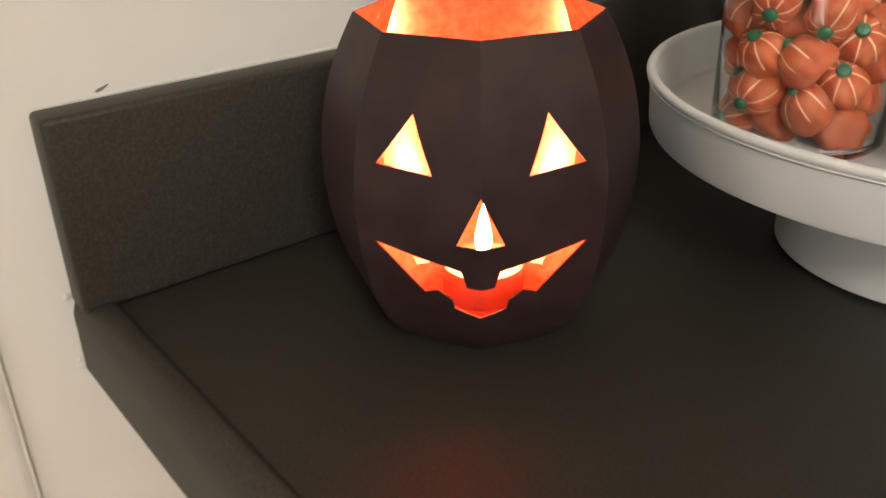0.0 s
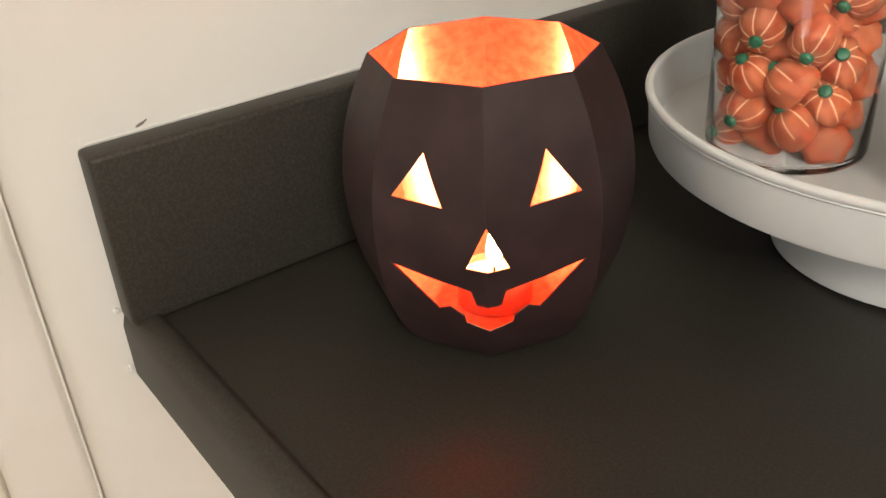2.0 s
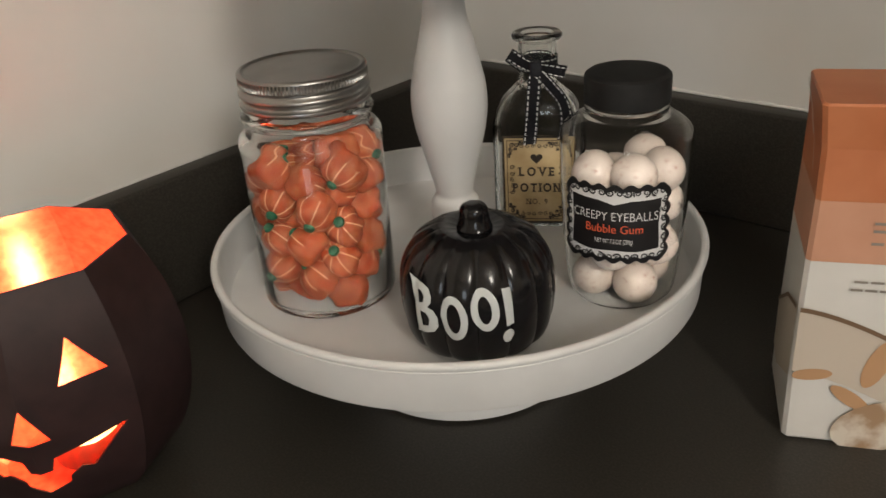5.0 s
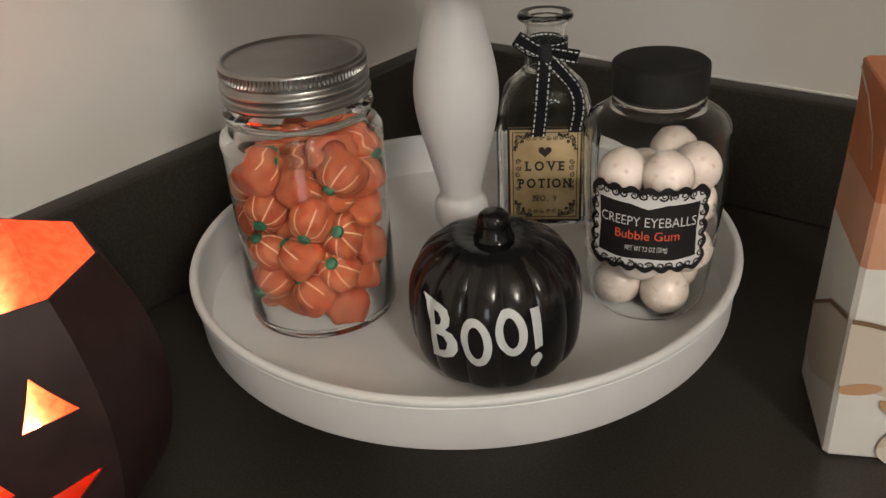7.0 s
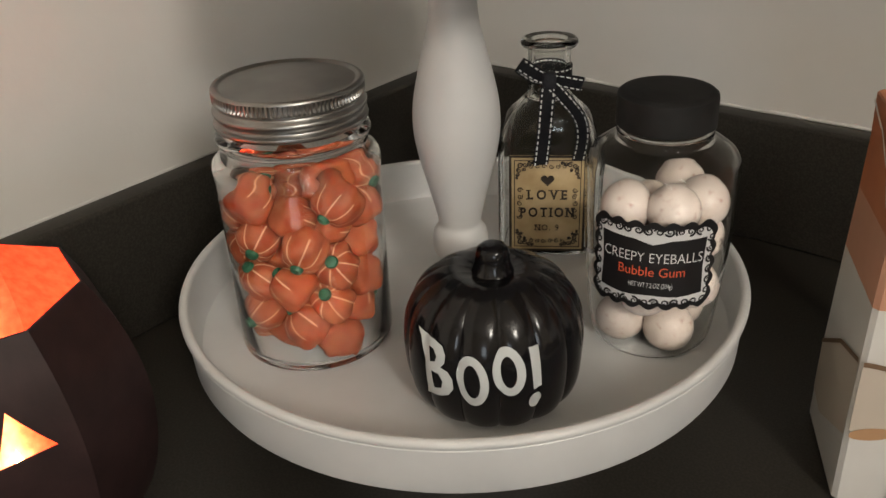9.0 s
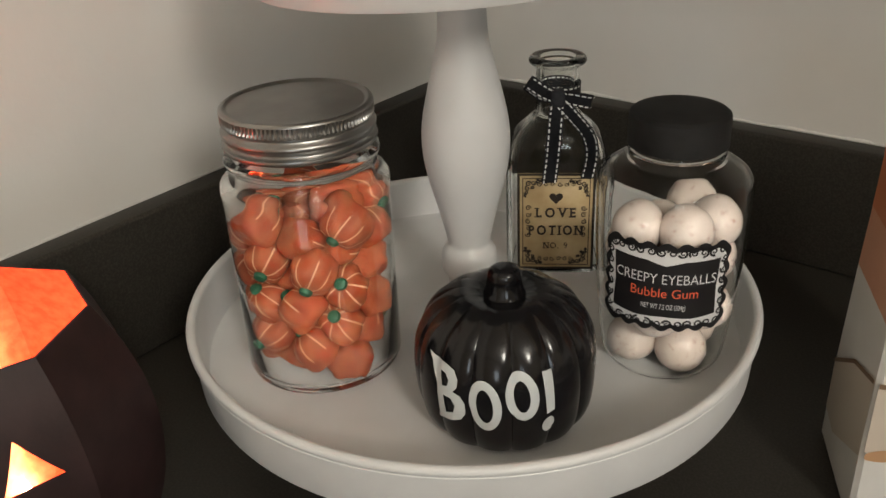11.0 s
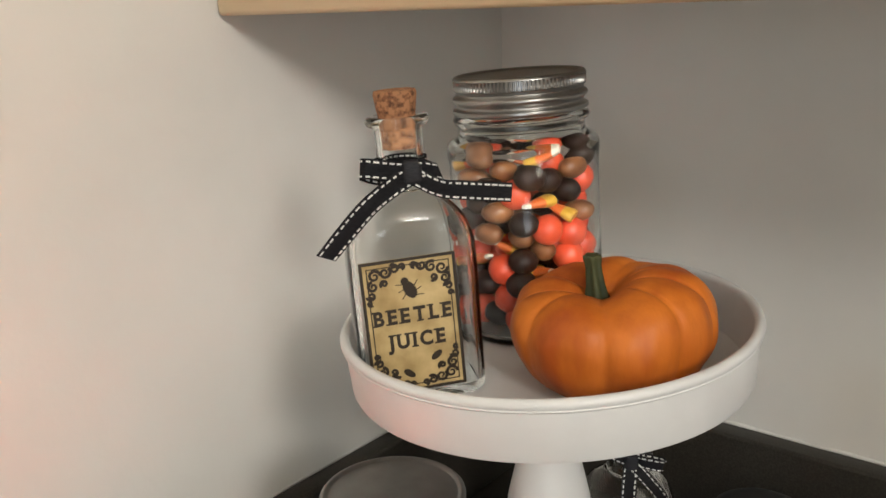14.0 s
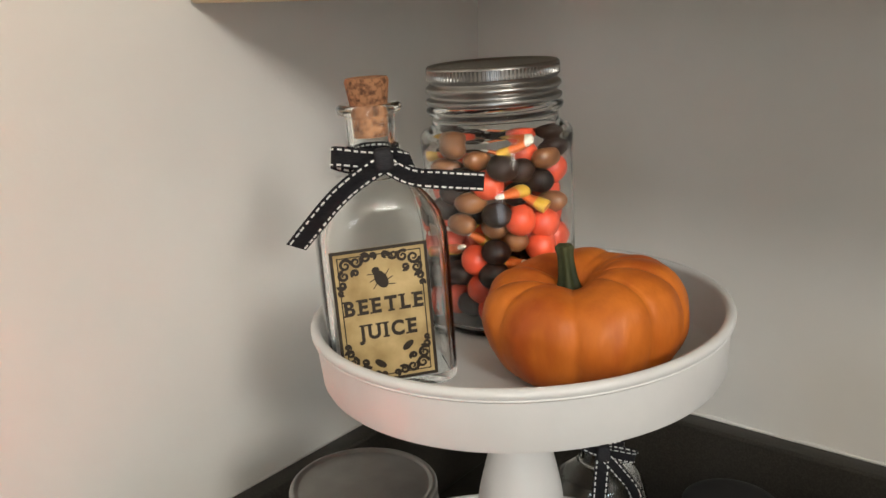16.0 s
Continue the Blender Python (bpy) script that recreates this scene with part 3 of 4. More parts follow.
def pumpkin_candy():
    t = thing("pumpkin_candy", pose(0, 0, 0), "orange sugared pumpkin-shaped gummy with a green tip", "candy", "pumpkin candies in the jar")
    s = 0.0110
    part("body", lathe(smooth_profile([(0, -0.80 * s), (0.66 * s, -0.82 * s), (0.95 * s, -0.58 * s), (1.03 * s, -0.1 * s), (0.98 * s, 0.34 * s), (0.72 * s, 0.76 * s), (0.30 * s, 0.90 * s), (0, 0.88 * s)], 3), 32, lumpy), CANDY, t)
    for k in range(8):
        bm = bmesh.new()
        a = 2 * math.pi * k / 8
        rows = []
        for r, z in smooth_profile([(0.32 * s, 0.90 * s), (0.72 * s, 0.77 * s), (0.98 * s, 0.35 * s), (1.03 * s, -0.1 * s)], 3):
            rr = r * (0.935 - 0.09 * math.cos(2 * a + 0.7) + 0.06 * math.cos(5 * a + 240 * z)) + 0.00022
            rows.append([bm.verts.new((rr * math.cos(a + u / max(rr, 0.004)), rr * math.sin(a + u / max(rr, 0.004)), z + 0.0001)) for u in (-0.00040, 0.00040)])
        for p, q in zip(rows, rows[1:]):
            bm.faces.new((p[0], p[1], q[1], q[0]))
        part("sugar_line", bm, SUGAR, t)
    part("tip", lathe([(0.0030, 0.80 * s), (0.0032, 0.95 * s), (0.0026, 1.08 * s), (0.0012, 1.13 * s), (0, 1.13 * s)], 12), CANDY_STEM, t, "green gummy tip")
    return t


rnd = random.Random(5)
first = None
for x, y, z in packed(R1 - 0.0014, 0.0012, 0.0990, 0.0106, 160, 23, 0.82):
    out = Vector((x, y, 0))
    lean = Matrix.Rotation(rnd.uniform(0, 6.28), 4, "Z") @ Matrix.Rotation(rnd.uniform(0.3, 2.2), 4, "X") @ Matrix.Rotation(rnd.uniform(0, 6.28), 4, "Z")
    m = Matrix.Translation((J1[0] + x, J1[1] + y, LOW + 0.0003 + z)) @ lean
    if first is None:
        first = pumpkin_candy()
        first.matrix_world = m
    else:
        copy_thing(first, m)


# ---- black ceramic pumpkin ----
def oval(cx, cy, rx, ry, n=28, lean=0.0):
    return [(cx + rx * math.cos(2 * math.pi * i / n) + lean * ry * math.sin(2 * math.pi * i / n), cy + ry * math.sin(2 * math.pi * i / n)) for i in range(n)]


def painted_letters():
    """Outline, holes, place, width and height of the four hand-drawn signs; outlines in a unit square about the middle."""
    b = [(-0.62, 0.56), (-0.38, 0.49), (0.05, 0.46), (0.30, 0.39), (0.38, 0.25), (0.33, 0.12), (0.18, 0.04), (0.38, -0.02), (0.48, -0.16), (0.44, -0.34), (0.26, -0.45), (-0.05, -0.49), (-0.40, -0.50), (-0.62, -0.56), (-0.50, -0.42), (-0.46, 0.0), (-0.50, 0.42)]
    holes = [[(-0.18, 0.34), (0.00, 0.32), (0.09, 0.22), (0.02, 0.12), (-0.17, 0.09)], [(-0.17, -0.06), (0.08, -0.08), (0.17, -0.20), (0.08, -0.33), (-0.18, -0.36)]]
    yield b, holes, -0.0190, 0.0334, 0.0142, 0.0275, 0.15
    yield oval(0, 0, 0.5, 0.5), [oval(0, 0, 0.25, 0.33)], -0.0028, 0.0312, 0.0144, 0.0240, 0.10
    yield oval(0, 0, 0.5, 0.5), [oval(0, 0, 0.24, 0.32)], 0.0126, 0.0358, 0.0133, 0.0228, 0.08
    yield [(-0.42, 0.50), (0.48, 0.46), (0.38, -0.22), (-0.34, -0.22)], [], 0.0238, 0.0318, 0.0050, 0.0283, 0.05
    yield oval(0, 0, 0.5, 0.5, 18), [], 0.0233, 0.0196, 0.0055, 0.0075, 0.0


def filled(outer, inner, wd, ht, step):
    """A flat sheet inside an outline, with holes, meshed finely enough to bend."""
    from mathutils.geometry import delaunay_2d_cdt
    loops = [[(a * wd * 1000, b * ht * 1000) for a, b in lp] for lp in [outer] + inner]
    co, edges = [], []
    for lp in loops:
        fine = []
        for (a0, b0), (a1, b1) in zip(lp, lp[1:] + lp[:1]):
            n = max(1, int(math.hypot(a1 - a0, b1 - b0) / (step * 1000)))
            fine += [(a0 + (a1 - a0) * i / n, b0 + (b1 - b0) * i / n) for i in range(n)]
        s = len(co)
        co += [Vector(p) for p in fine]
        edges += [(s + i, s + (i + 1) % len(fine)) for i in range(len(fine))]

    def within(poly, x, y):
        hit = False
        for (x0, y0), (x1, y1) in zip(poly, poly[1:] + poly[:1]):
            if (y0 > y) != (y1 > y) and x < (x1 - x0) * (y - y0) / (y1 - y0) + x0:
                hit = not hit
        return hit

    xs, ys = [p[0] for p in loops[0]], [p[1] for p in loops[0]]
    k = step * 1000
    for i in range(int((max(xs) - min(xs)) / k) + 1):
        for j in range(int((max(ys) - min(ys)) / k) + 1):
            co.append(Vector((min(xs) + i * k + 0.13, min(ys) + j * k + 0.17)))
    vs, _, fs, *_ = delaunay_2d_cdt(co, edges, [], 0, 1e-4)
    bm = bmesh.new()
    made = {}
    for f in fs:
        cx, cy = sum(vs[i].x for i in f) / 3, sum(vs[i].y for i in f) / 3
        if not within(loops[0], cx, cy) or any(within(h, cx, cy) for h in loops[1:]):
            continue
        for i in f:
            if i not in made:
                made[i] = bm.verts.new((vs[i].x / 1000, vs[i].y / 1000, 0))
        bm.faces.new([made[i] for i in f])
    return bm


def boo_pumpkin():
    s = 0.0412
    t = thing("ceramic_pumpkin", pose(0.2868, -0.3428, LOW + 0.0002), "glossy black ceramic pumpkin with white lettering, on the lower tray", "pumpkin ornament")
    face = radians(-64)
    prof = smooth_profile([(0, 0.0012), (0.026, 0.0), (0.0340, 0.0030), (0.0384, 0.0105), (0.0402, 0.021), (0.0404, 0.033), (0.0384, 0.045), (0.0318, 0.0560), (0.0200, 0.0628), (0.0100, 0.0622), (0.0, 0.0590)], 5)
    shape = ridged(14, 0.055, 0.6)
    part("body", lathe(prof, 168, shape), CERAMIC, t)
    part("stem", lathe(smooth_profile([(0.0110, 0.0590), (0.0088, 0.0630), (0.0076, 0.0672), (0.0074, 0.0705), (0.0064, 0.0732), (0.0036, 0.0747), (0, 0.0750)], 4), 40, ridged(6, 0.08)), CERAMIC, t)

    def surface(x, z):
        r = float(np.interp(z, [q[1] for q in prof[8:44]], [q[0] for q in prof[8:44]]))
        a = face + math.asin(max(-0.95, min(0.95, x / 0.0412)))
        p = Vector(shape(a, r, z))
        return p + Vector((math.cos(a), math.sin(a), 0)) * 0.0007

    for outer, inner, x, z, wd, ht, tilt in painted_letters():
        bm = filled(outer, inner, wd, ht, 0.0012)
        c, sn = math.cos(tilt), math.sin(tilt)
        for v in bm.verts:
            u, w = v.co.x * c - v.co.y * sn, v.co.x * sn + v.co.y * c
            v.co = surface(x + u, z + w)
        part("letter", bm, DECAL, t, "white painted letter", angle=180)
    return t


boo_pumpkin()


# ---- bubble gum jar ----
G = (0.3245, -0.2604)


def gum_jar():
    t = thing("gum_jar", pose(G[0], G[1], LOW + 0.0002), "clear plastic jar of eyeball gumballs with black cap", "jar")
    out = smooth_profile([(0, 0.001), (0.022, 0.0), (0.0275, 0.0025), (0.0300, 0.010), (0.0325, 0.035), (0.0342, 0.060), (0.0347, 0.082), (0.0347, 0.0915), (0.0330, 0.0975), (0.0272, 0.1020), (0.0222, 0.1040), (0.0214, 0.1062), (0.0218, 0.1080), (0.0206, 0.1090), (0.0206, 0.1140)], 4)
    inn = [(max(r - 0.0012, 0), max(z, 0.0015)) for r, z in reversed(out)]
    see_through(part("body", lathe(out + inn, 96), PLASTIC, t, "clear plastic body"))

    def knurl(a, r, z):
        k = 0.0003 if r > 0.0212 and 0.002 < z < 0.0135 and round(a / (2 * math.pi) * 100) % 2 else 0
        return ((r - k) * math.cos(a), (r - k) * math.sin(a), z)

    part("cap", lathe([(0.0212, 0), (0.0222, 0.0005), (0.0222, 0.0030), (0.0222, 0.0128), (0.0219, 0.0143), (0.0205, 0.0155), (0.0180, 0.0158), (0, 0.0156)], 100, knurl), BLACK_CAP, t, "black ribbed plastic cap", m=pose(0, 0, 0.1105))
    # label: black plate with a white frame of waves and curls
    c = radians(-68)
    R = 0.0351
    zc = 0.0555

    def bent(bm, lift):
        bmesh.ops.triangulate(bm, faces=bm.faces)
        bmesh.ops.subdivide_edges(bm, edges=[e for e in bm.edges if e.calc_length() > 0.004], cuts=3, use_grid_fill=True)
        for v in bm.verts:
            a = c + v.co.x / R
            r = R - 0.0012 * max(0, (0.045 - v.co.y) / 0.03) + lift
            v.co = Vector((r * math.cos(a), r * math.sin(a), v.co.y))
        return bm

    def wavy(w, h, amp, waves, n=160):
        bm = bmesh.new()
        pts = []
        for i in range(n):
            s = i / n * 4
            side, u = int(s), s - int(s)
            k = amp * abs(math.sin(math.pi * u * waves[side % 2]))
            x, y = [(-w / 2 + w * u, -h / 2 - k), (w / 2 + k, -h / 2 + h * u), (w / 2 - w * u, h / 2 + k), (-w / 2 - k, h / 2 - h * u)][side]
            pts.append(bm.verts.new((x, y + zc, 0)))
        mid = bm.verts.new((0, zc, 0))
        for i in range(n):
            bm.faces.new((pts[i], pts[(i + 1) % n], mid))
        return bm

    lab = part("label", bent(wavy(0.0555, 0.0400, 0.0024, (7, 5)), 0.0002), BLACK_PRINT, t, "black printed label with a white scrolled frame")
    part("frame_print", bent(wavy(0.0510, 0.0350, 0.0016, (7, 5)), 0.0005), WHITE_PRINT, lab)
    bm = bmesh.new()
    for i in range(12):
        for sgn in (1, -1):
            scroll(bm, -0.0245 + 0.0049 * i * 0.91, zc + sgn * 0.0180, 0.0021, 0.0009, 1 if i % 2 else -1, 0.5 * i)
    for i in range(6):
        for sgn in (1, -1):
            scroll(bm, sgn * 0.0262, zc - 0.0135 + 0.0054 * i, 0.0020, 0.0009, sgn, 0.7 * i)
    part("curl_print", bent(bm, 0.0008), BLACK_PRINT, lab)
    bm = bmesh.new()
    ys = [(-0.0235, -0.0138), (-0.012, -0.0150), (0.0, -0.0142), (0.012, -0.0150), (0.0235, -0.0138), (0.0228, 0.0), (0.0238, 0.0142), (0.008, 0.0136), (0.0, 0.0114), (-0.008, 0.0136), (-0.0238, 0.0142), (-0.0228, 0.0)]
    bm.faces.new([bm.verts.new((x, y + zc, 0)) for x, y in ys])
    part("field_print", bent(bm, 0.0008), BLACK_PRINT, lab)
    for body, size, dz, wide, mt, nm in (("CREEPY EYEBALLS", 0.0070, 0.0048, 0.0440, WHITE_PRINT, "title"), ("Bubble Gum", 0.0066, -0.0022, 0.0290, RED_PRINT, "subtitle"), ("NET WT 7.2 OZ (204g)", 0.0036, -0.0090, 0.0190, WHITE_PRINT, "weight")):
        bm = text_bm(body, size, -0.00005 if nm == "title" else 0.0)
        have = max(v.co.x for v in bm.verts) - min(v.co.x for v in bm.verts)
        for v in bm.verts:
            v.co.x *= wide / have
            v.co.y += zc + dz
        part(nm, bent(bm, 0.0011), mt, lab)
    return t


gum_jar()


def gumball():
    t = thing("gumball", pose(0, 0, 0), "white gumball printed as an eyeball with faint red flecks", "gumball", "gumballs in the jar")
    s = 0.0121
    bm = bmesh.new()
    bmesh.ops.create_uvsphere(bm, u_segments=28, v_segments=16, radius=s)
    for v in bm.verts:
        v.co.z *= 0.96
        v.co += v.normal * 0.0002 * noise.noise(v.co * 300)
    part("ball", bm, GUM, t)
    bm = bmesh.new()
    for k in range(9):
        a = k * 2 * math.pi / 9
        scroll(bm, 0.0021 * math.cos(a), 0.0021 * math.sin(a), 0.0011, 0.0004, 1 if k % 2 else -1, a, 0.8, 8)
    disc(bm, 0, 0, 0.0011, 0.0011, 0, 10)
    for v in bm.verts:
        x, y = v.co.x, v.co.y
        v.co = Vector((x, y, 0.96 * math.sqrt(max(0, s * s - x * x - y * y)) + 0.0003))
    part("eye_print", bm, GUM_MARK, t, "grey printed pupil")
    return t


rnd = random.Random(9)
first = None
# rings of balls settle one above the other; the top ring has slumped to one side
heap = []
for count, radius, height, turn in ((4, 0.0164, 0.0136, -33), (5, 0.0198, 0.0338, -2), (5, 0.0208, 0.0548, -38), (4, 0.0204, 0.0752, -112)):
    for k in range(count):
        a = radians(turn + (360 / count if count != 4 or height < 0.02 else 66) * k)
        heap.append((radius * math.cos(a) + rnd.uniform(-0.0007, 0.0007), radius * math.sin(a) + rnd.uniform(-0.0007, 0.0007), height + rnd.uniform(-0.0016, 0.0016)))
heap += [(0.0015, 0.001, 0.0440), (-0.004, -0.002, 0.0690)]
for x, y, z in heap:
    m = Matrix.Translation((G[0] + x, G[1] + y, LOW + 0.0002 + z)) @ Matrix.Rotation(rnd.uniform(0, 6.28), 4, "Z") @ Matrix.Rotation(rnd.uniform(0.2, 2.4), 4, "X")
    if first is None:
        first = gumball()
        first.matrix_world = m
    else:
        copy_thing(first, m)


# ---- apothecary bottles ----
def squircle(w, d, power):
    """A rounded-rectangle section as a shape for lathe, fading to a circle towards the neck."""
    def at(blend):
        def shape(a, r, z):
            c, s = math.cos(a), math.sin(a)
            k = blend(z)
            e = 2 + (power - 2) * k
            n = (abs(c) ** e + abs(s) ** e) ** (-1 / e)
            return (r * n * c * (1 + (w - 1) * k), r * n * s * (1 + (d - 1) * k), z)
        return shape
    return at


def ribbon_strip(points, width, parent, name, flat=None):
    """A ribbon through points (x, y, z, wx, wy, wz): a centre line and the way its width runs; with a row of stitches along each edge."""
    pts = smooth_profile(points, 8)
    bm, st = bmesh.new(), bmesh.new()
    rows, cen = [], []
    for p in pts:
        c, w = Vector(p[:3]), Vector(p[3:]).normalized()
        rows.append([bm.verts.new(c + w * width * u) for u in (-0.5, -0.25, 0, 0.25, 0.5)])
        cen.append((c, w))
    for p, q in zip(rows, rows[1:]):
        for i in range(4):
            bm.faces.new((p[i], p[i + 1], q[i + 1], q[i]))
    bmesh.ops.solidify(bm, geom=bm.faces[:], thickness=0.0004)
    rb = part(name, bm, RIBBON, parent, "black grosgrain ribbon with white stitching")
    # stitches, even along the length
    acc, on = 0.0, True
    for (c0, w0), (c1, w1) in zip(cen, cen[1:]):
        seg = (c1 - c0).length
        n = max(1, round(seg / 0.0006))
        for i in range(n):
            acc += seg / n
            if acc % 0.0032 < 0.0020:
                a, b = c0.lerp(c1, i / n), c0.lerp(c1, (i + 1) / n)
                nrm = (c1 - c0).cross(w0).normalized() * 0.0006
                for u in (-0.36, 0.36):
                    for sgn in (1, -1):
                        k = [a + w0 * width * (u - 0.045), a + w0 * width * (u + 0.045), b + w1 * width * (u + 0.045), b + w1 * width * (u - 0.045)]
                        st.faces.new([st.verts.new(q + nrm * sgn) for q in k])
    bmesh.ops.remove_doubles(st, verts=st.verts, dist=1e-5)
    part("stitching", st, STITCH, rb, "white running stitch")
    return rb


def bottle(m, w, d, h, r_neck, r_rim, z_shoulder, label, power=5):
    """A flat-sided clear bottle; its front looks along -y."""
    t = thing("potion_bottle", m, label, "bottle", "potion bottles")
    zn = z_shoulder + (h - z_shoulder) * 0.46
    R = w / 2
    out = [(0, 0.002), (R * 0.8, 0.0), (R * 0.94, 0.001), (R, 0.005), (R, z_shoulder * 0.5), (R, z_shoulder), (R * 0.955, z_shoulder + (zn - z_shoulder) * 0.34), (R * 0.83, z_shoulder + (zn - z_shoulder) * 0.64), (R * 0.62, z_shoulder + (zn - z_shoulder) * 0.87), (r_neck * 1.15, zn + 0.001), (r_neck, zn + 0.004), (r_neck, h - 0.008), (r_neck * 1.02, h - 0.0055)]
    sm = smooth_profile(out, 4)
    for i in range(9):
        a = -math.pi / 2 + math.pi * i / 8
        sm.append((r_rim - 0.0022 + 0.0022 * math.cos(a), h - 0.0024 + 0.0022 * math.sin(a)))
    inn = [(max(r - 0.0024, 0), max(z, 0.005)) for r, z in reversed(sm[:-9])]
    sm.append((r_neck - 0.002, h - 0.0006))

    def blend(z):
        return min(1.0, max(0.0, (zn - z) / (zn - z_shoulder) * 1.15)) ** 0.8

    see_through(part("glass", lathe(sm + inn, 96, squircle(1.0, d / w, power)(blend)), GLASS, t, "clear glass body with a rolled lip"))
    return t


def label_base(t, w, h, zc, y, mat, border=0.0012):
    """A paper label with a ruled border on the front of a bottle."""
    lab = part("label", stand(box((-w / 2, -h / 2, 0), (w / 2, h / 2, 0.0003)), pose(0, y, zc)), mat, t, "aged parchment paper label")
    bm = bmesh.new()
    for k, th in ((0.0, 0.0014), (0.0028, 0.0005)):
        ww, hh = w - 2 * k, h - 2 * k
        for sgn in (1, -1):
            bar(bm, 0, sgn * (hh - th) / 2, ww, th)
            bar(bm, sgn * (ww - th) / 2, 0, th, hh - 2 * th)
    part("border_print", stand(bm, pose(0, y - 0.0005, zc)), INK, lab)
    return lab


SERIF = {"B": (0.12,), "E": (0.12,), "L": (0.12,), "T": (0.5,), "J": (0.75,), "U": (0.12, 0.88), "I": (0.5,), "P": (0.12,), "N": (0.12, 0.88), "V": (0.1, 0.9)}


def words(lab, body, size, x, z, y, zc, xs=1.0, thick=0.00012, spacing=1.1, name="letter", wide=None):
    """A line of slab-serif poster capitals, each letter a print of its own."""
    made, at = [], 0.0
    for ch in body:
        if ch == " ":
            at += size * 0.35
            continue
        bm = text_bm(ch, size, thick, xs)
        x0, x1 = min(v.co.x for v in bm.verts), max(v.co.x for v in bm.verts)
        y0, y1 = min(v.co.y for v in bm.verts), max(v.co.y for v in bm.verts)
        for s in SERIF.get(ch, ()):
            sx = x0 + (x1 - x0) * s
            th = size * 0.085
            if ch not in "UVJ":
                bar(bm, sx, y0 + th / 2, size * 0.30, th, 0.00002)
            if ch not in "T":
                bar(bm, sx, y1 - th / 2, size * 0.30, th, 0.00002)
        if ch in "ETL":
            for yy in ((y0, y1) if ch == "E" else (y0,) if ch == "L" else ()):
                bar(bm, x1 - size * 0.03, yy + (size * 0.09 if yy == y0 else -size * 0.09), size * 0.07, size * 0.18, 0.00003)
        for v in bm.verts:
            v.co.x += at - x0
        made.append(bm)
        at += (x1 - x0) + size * 0.15 * spacing
    at -= size * 0.15 * spacing
    k = (wide / at) if wide else 1.0
    for bm in made:
        for v in bm.verts:
            v.co.x = x + (v.co.x - at / 2) * k
            v.co.y += z
        part(name, stand(bm, pose(0, y - 0.0006, zc)), INK, lab)


def corners(lab, w, h, y, zc, size=0.0024):
    for sx in (-1, 1):
        for sz in (-1, 1):
            bm = bmesh.new()
            cx, cz = sx * (w / 2 - 0.0062), sz * (h / 2 - 0.0062)
            for k, (u, v) in enumerate(((0, 0), (-1.55, 0.35), (0.35, -1.55), (-2.9, 0.75), (0.75, -2.9), (-1.3, -1.3), (-4.0, 1.0), (1.0, -4.0))):
                scroll(bm, cx + sx * u * size, cz + sz * v * size, size * (0.95 - 0.08 * k), size * 0.46, sx * sz * (1 if k % 2 else -1), 0.8 * k)
            part("corner_print", stand(bm, pose(0, y - 0.0006, zc)), INK, lab)


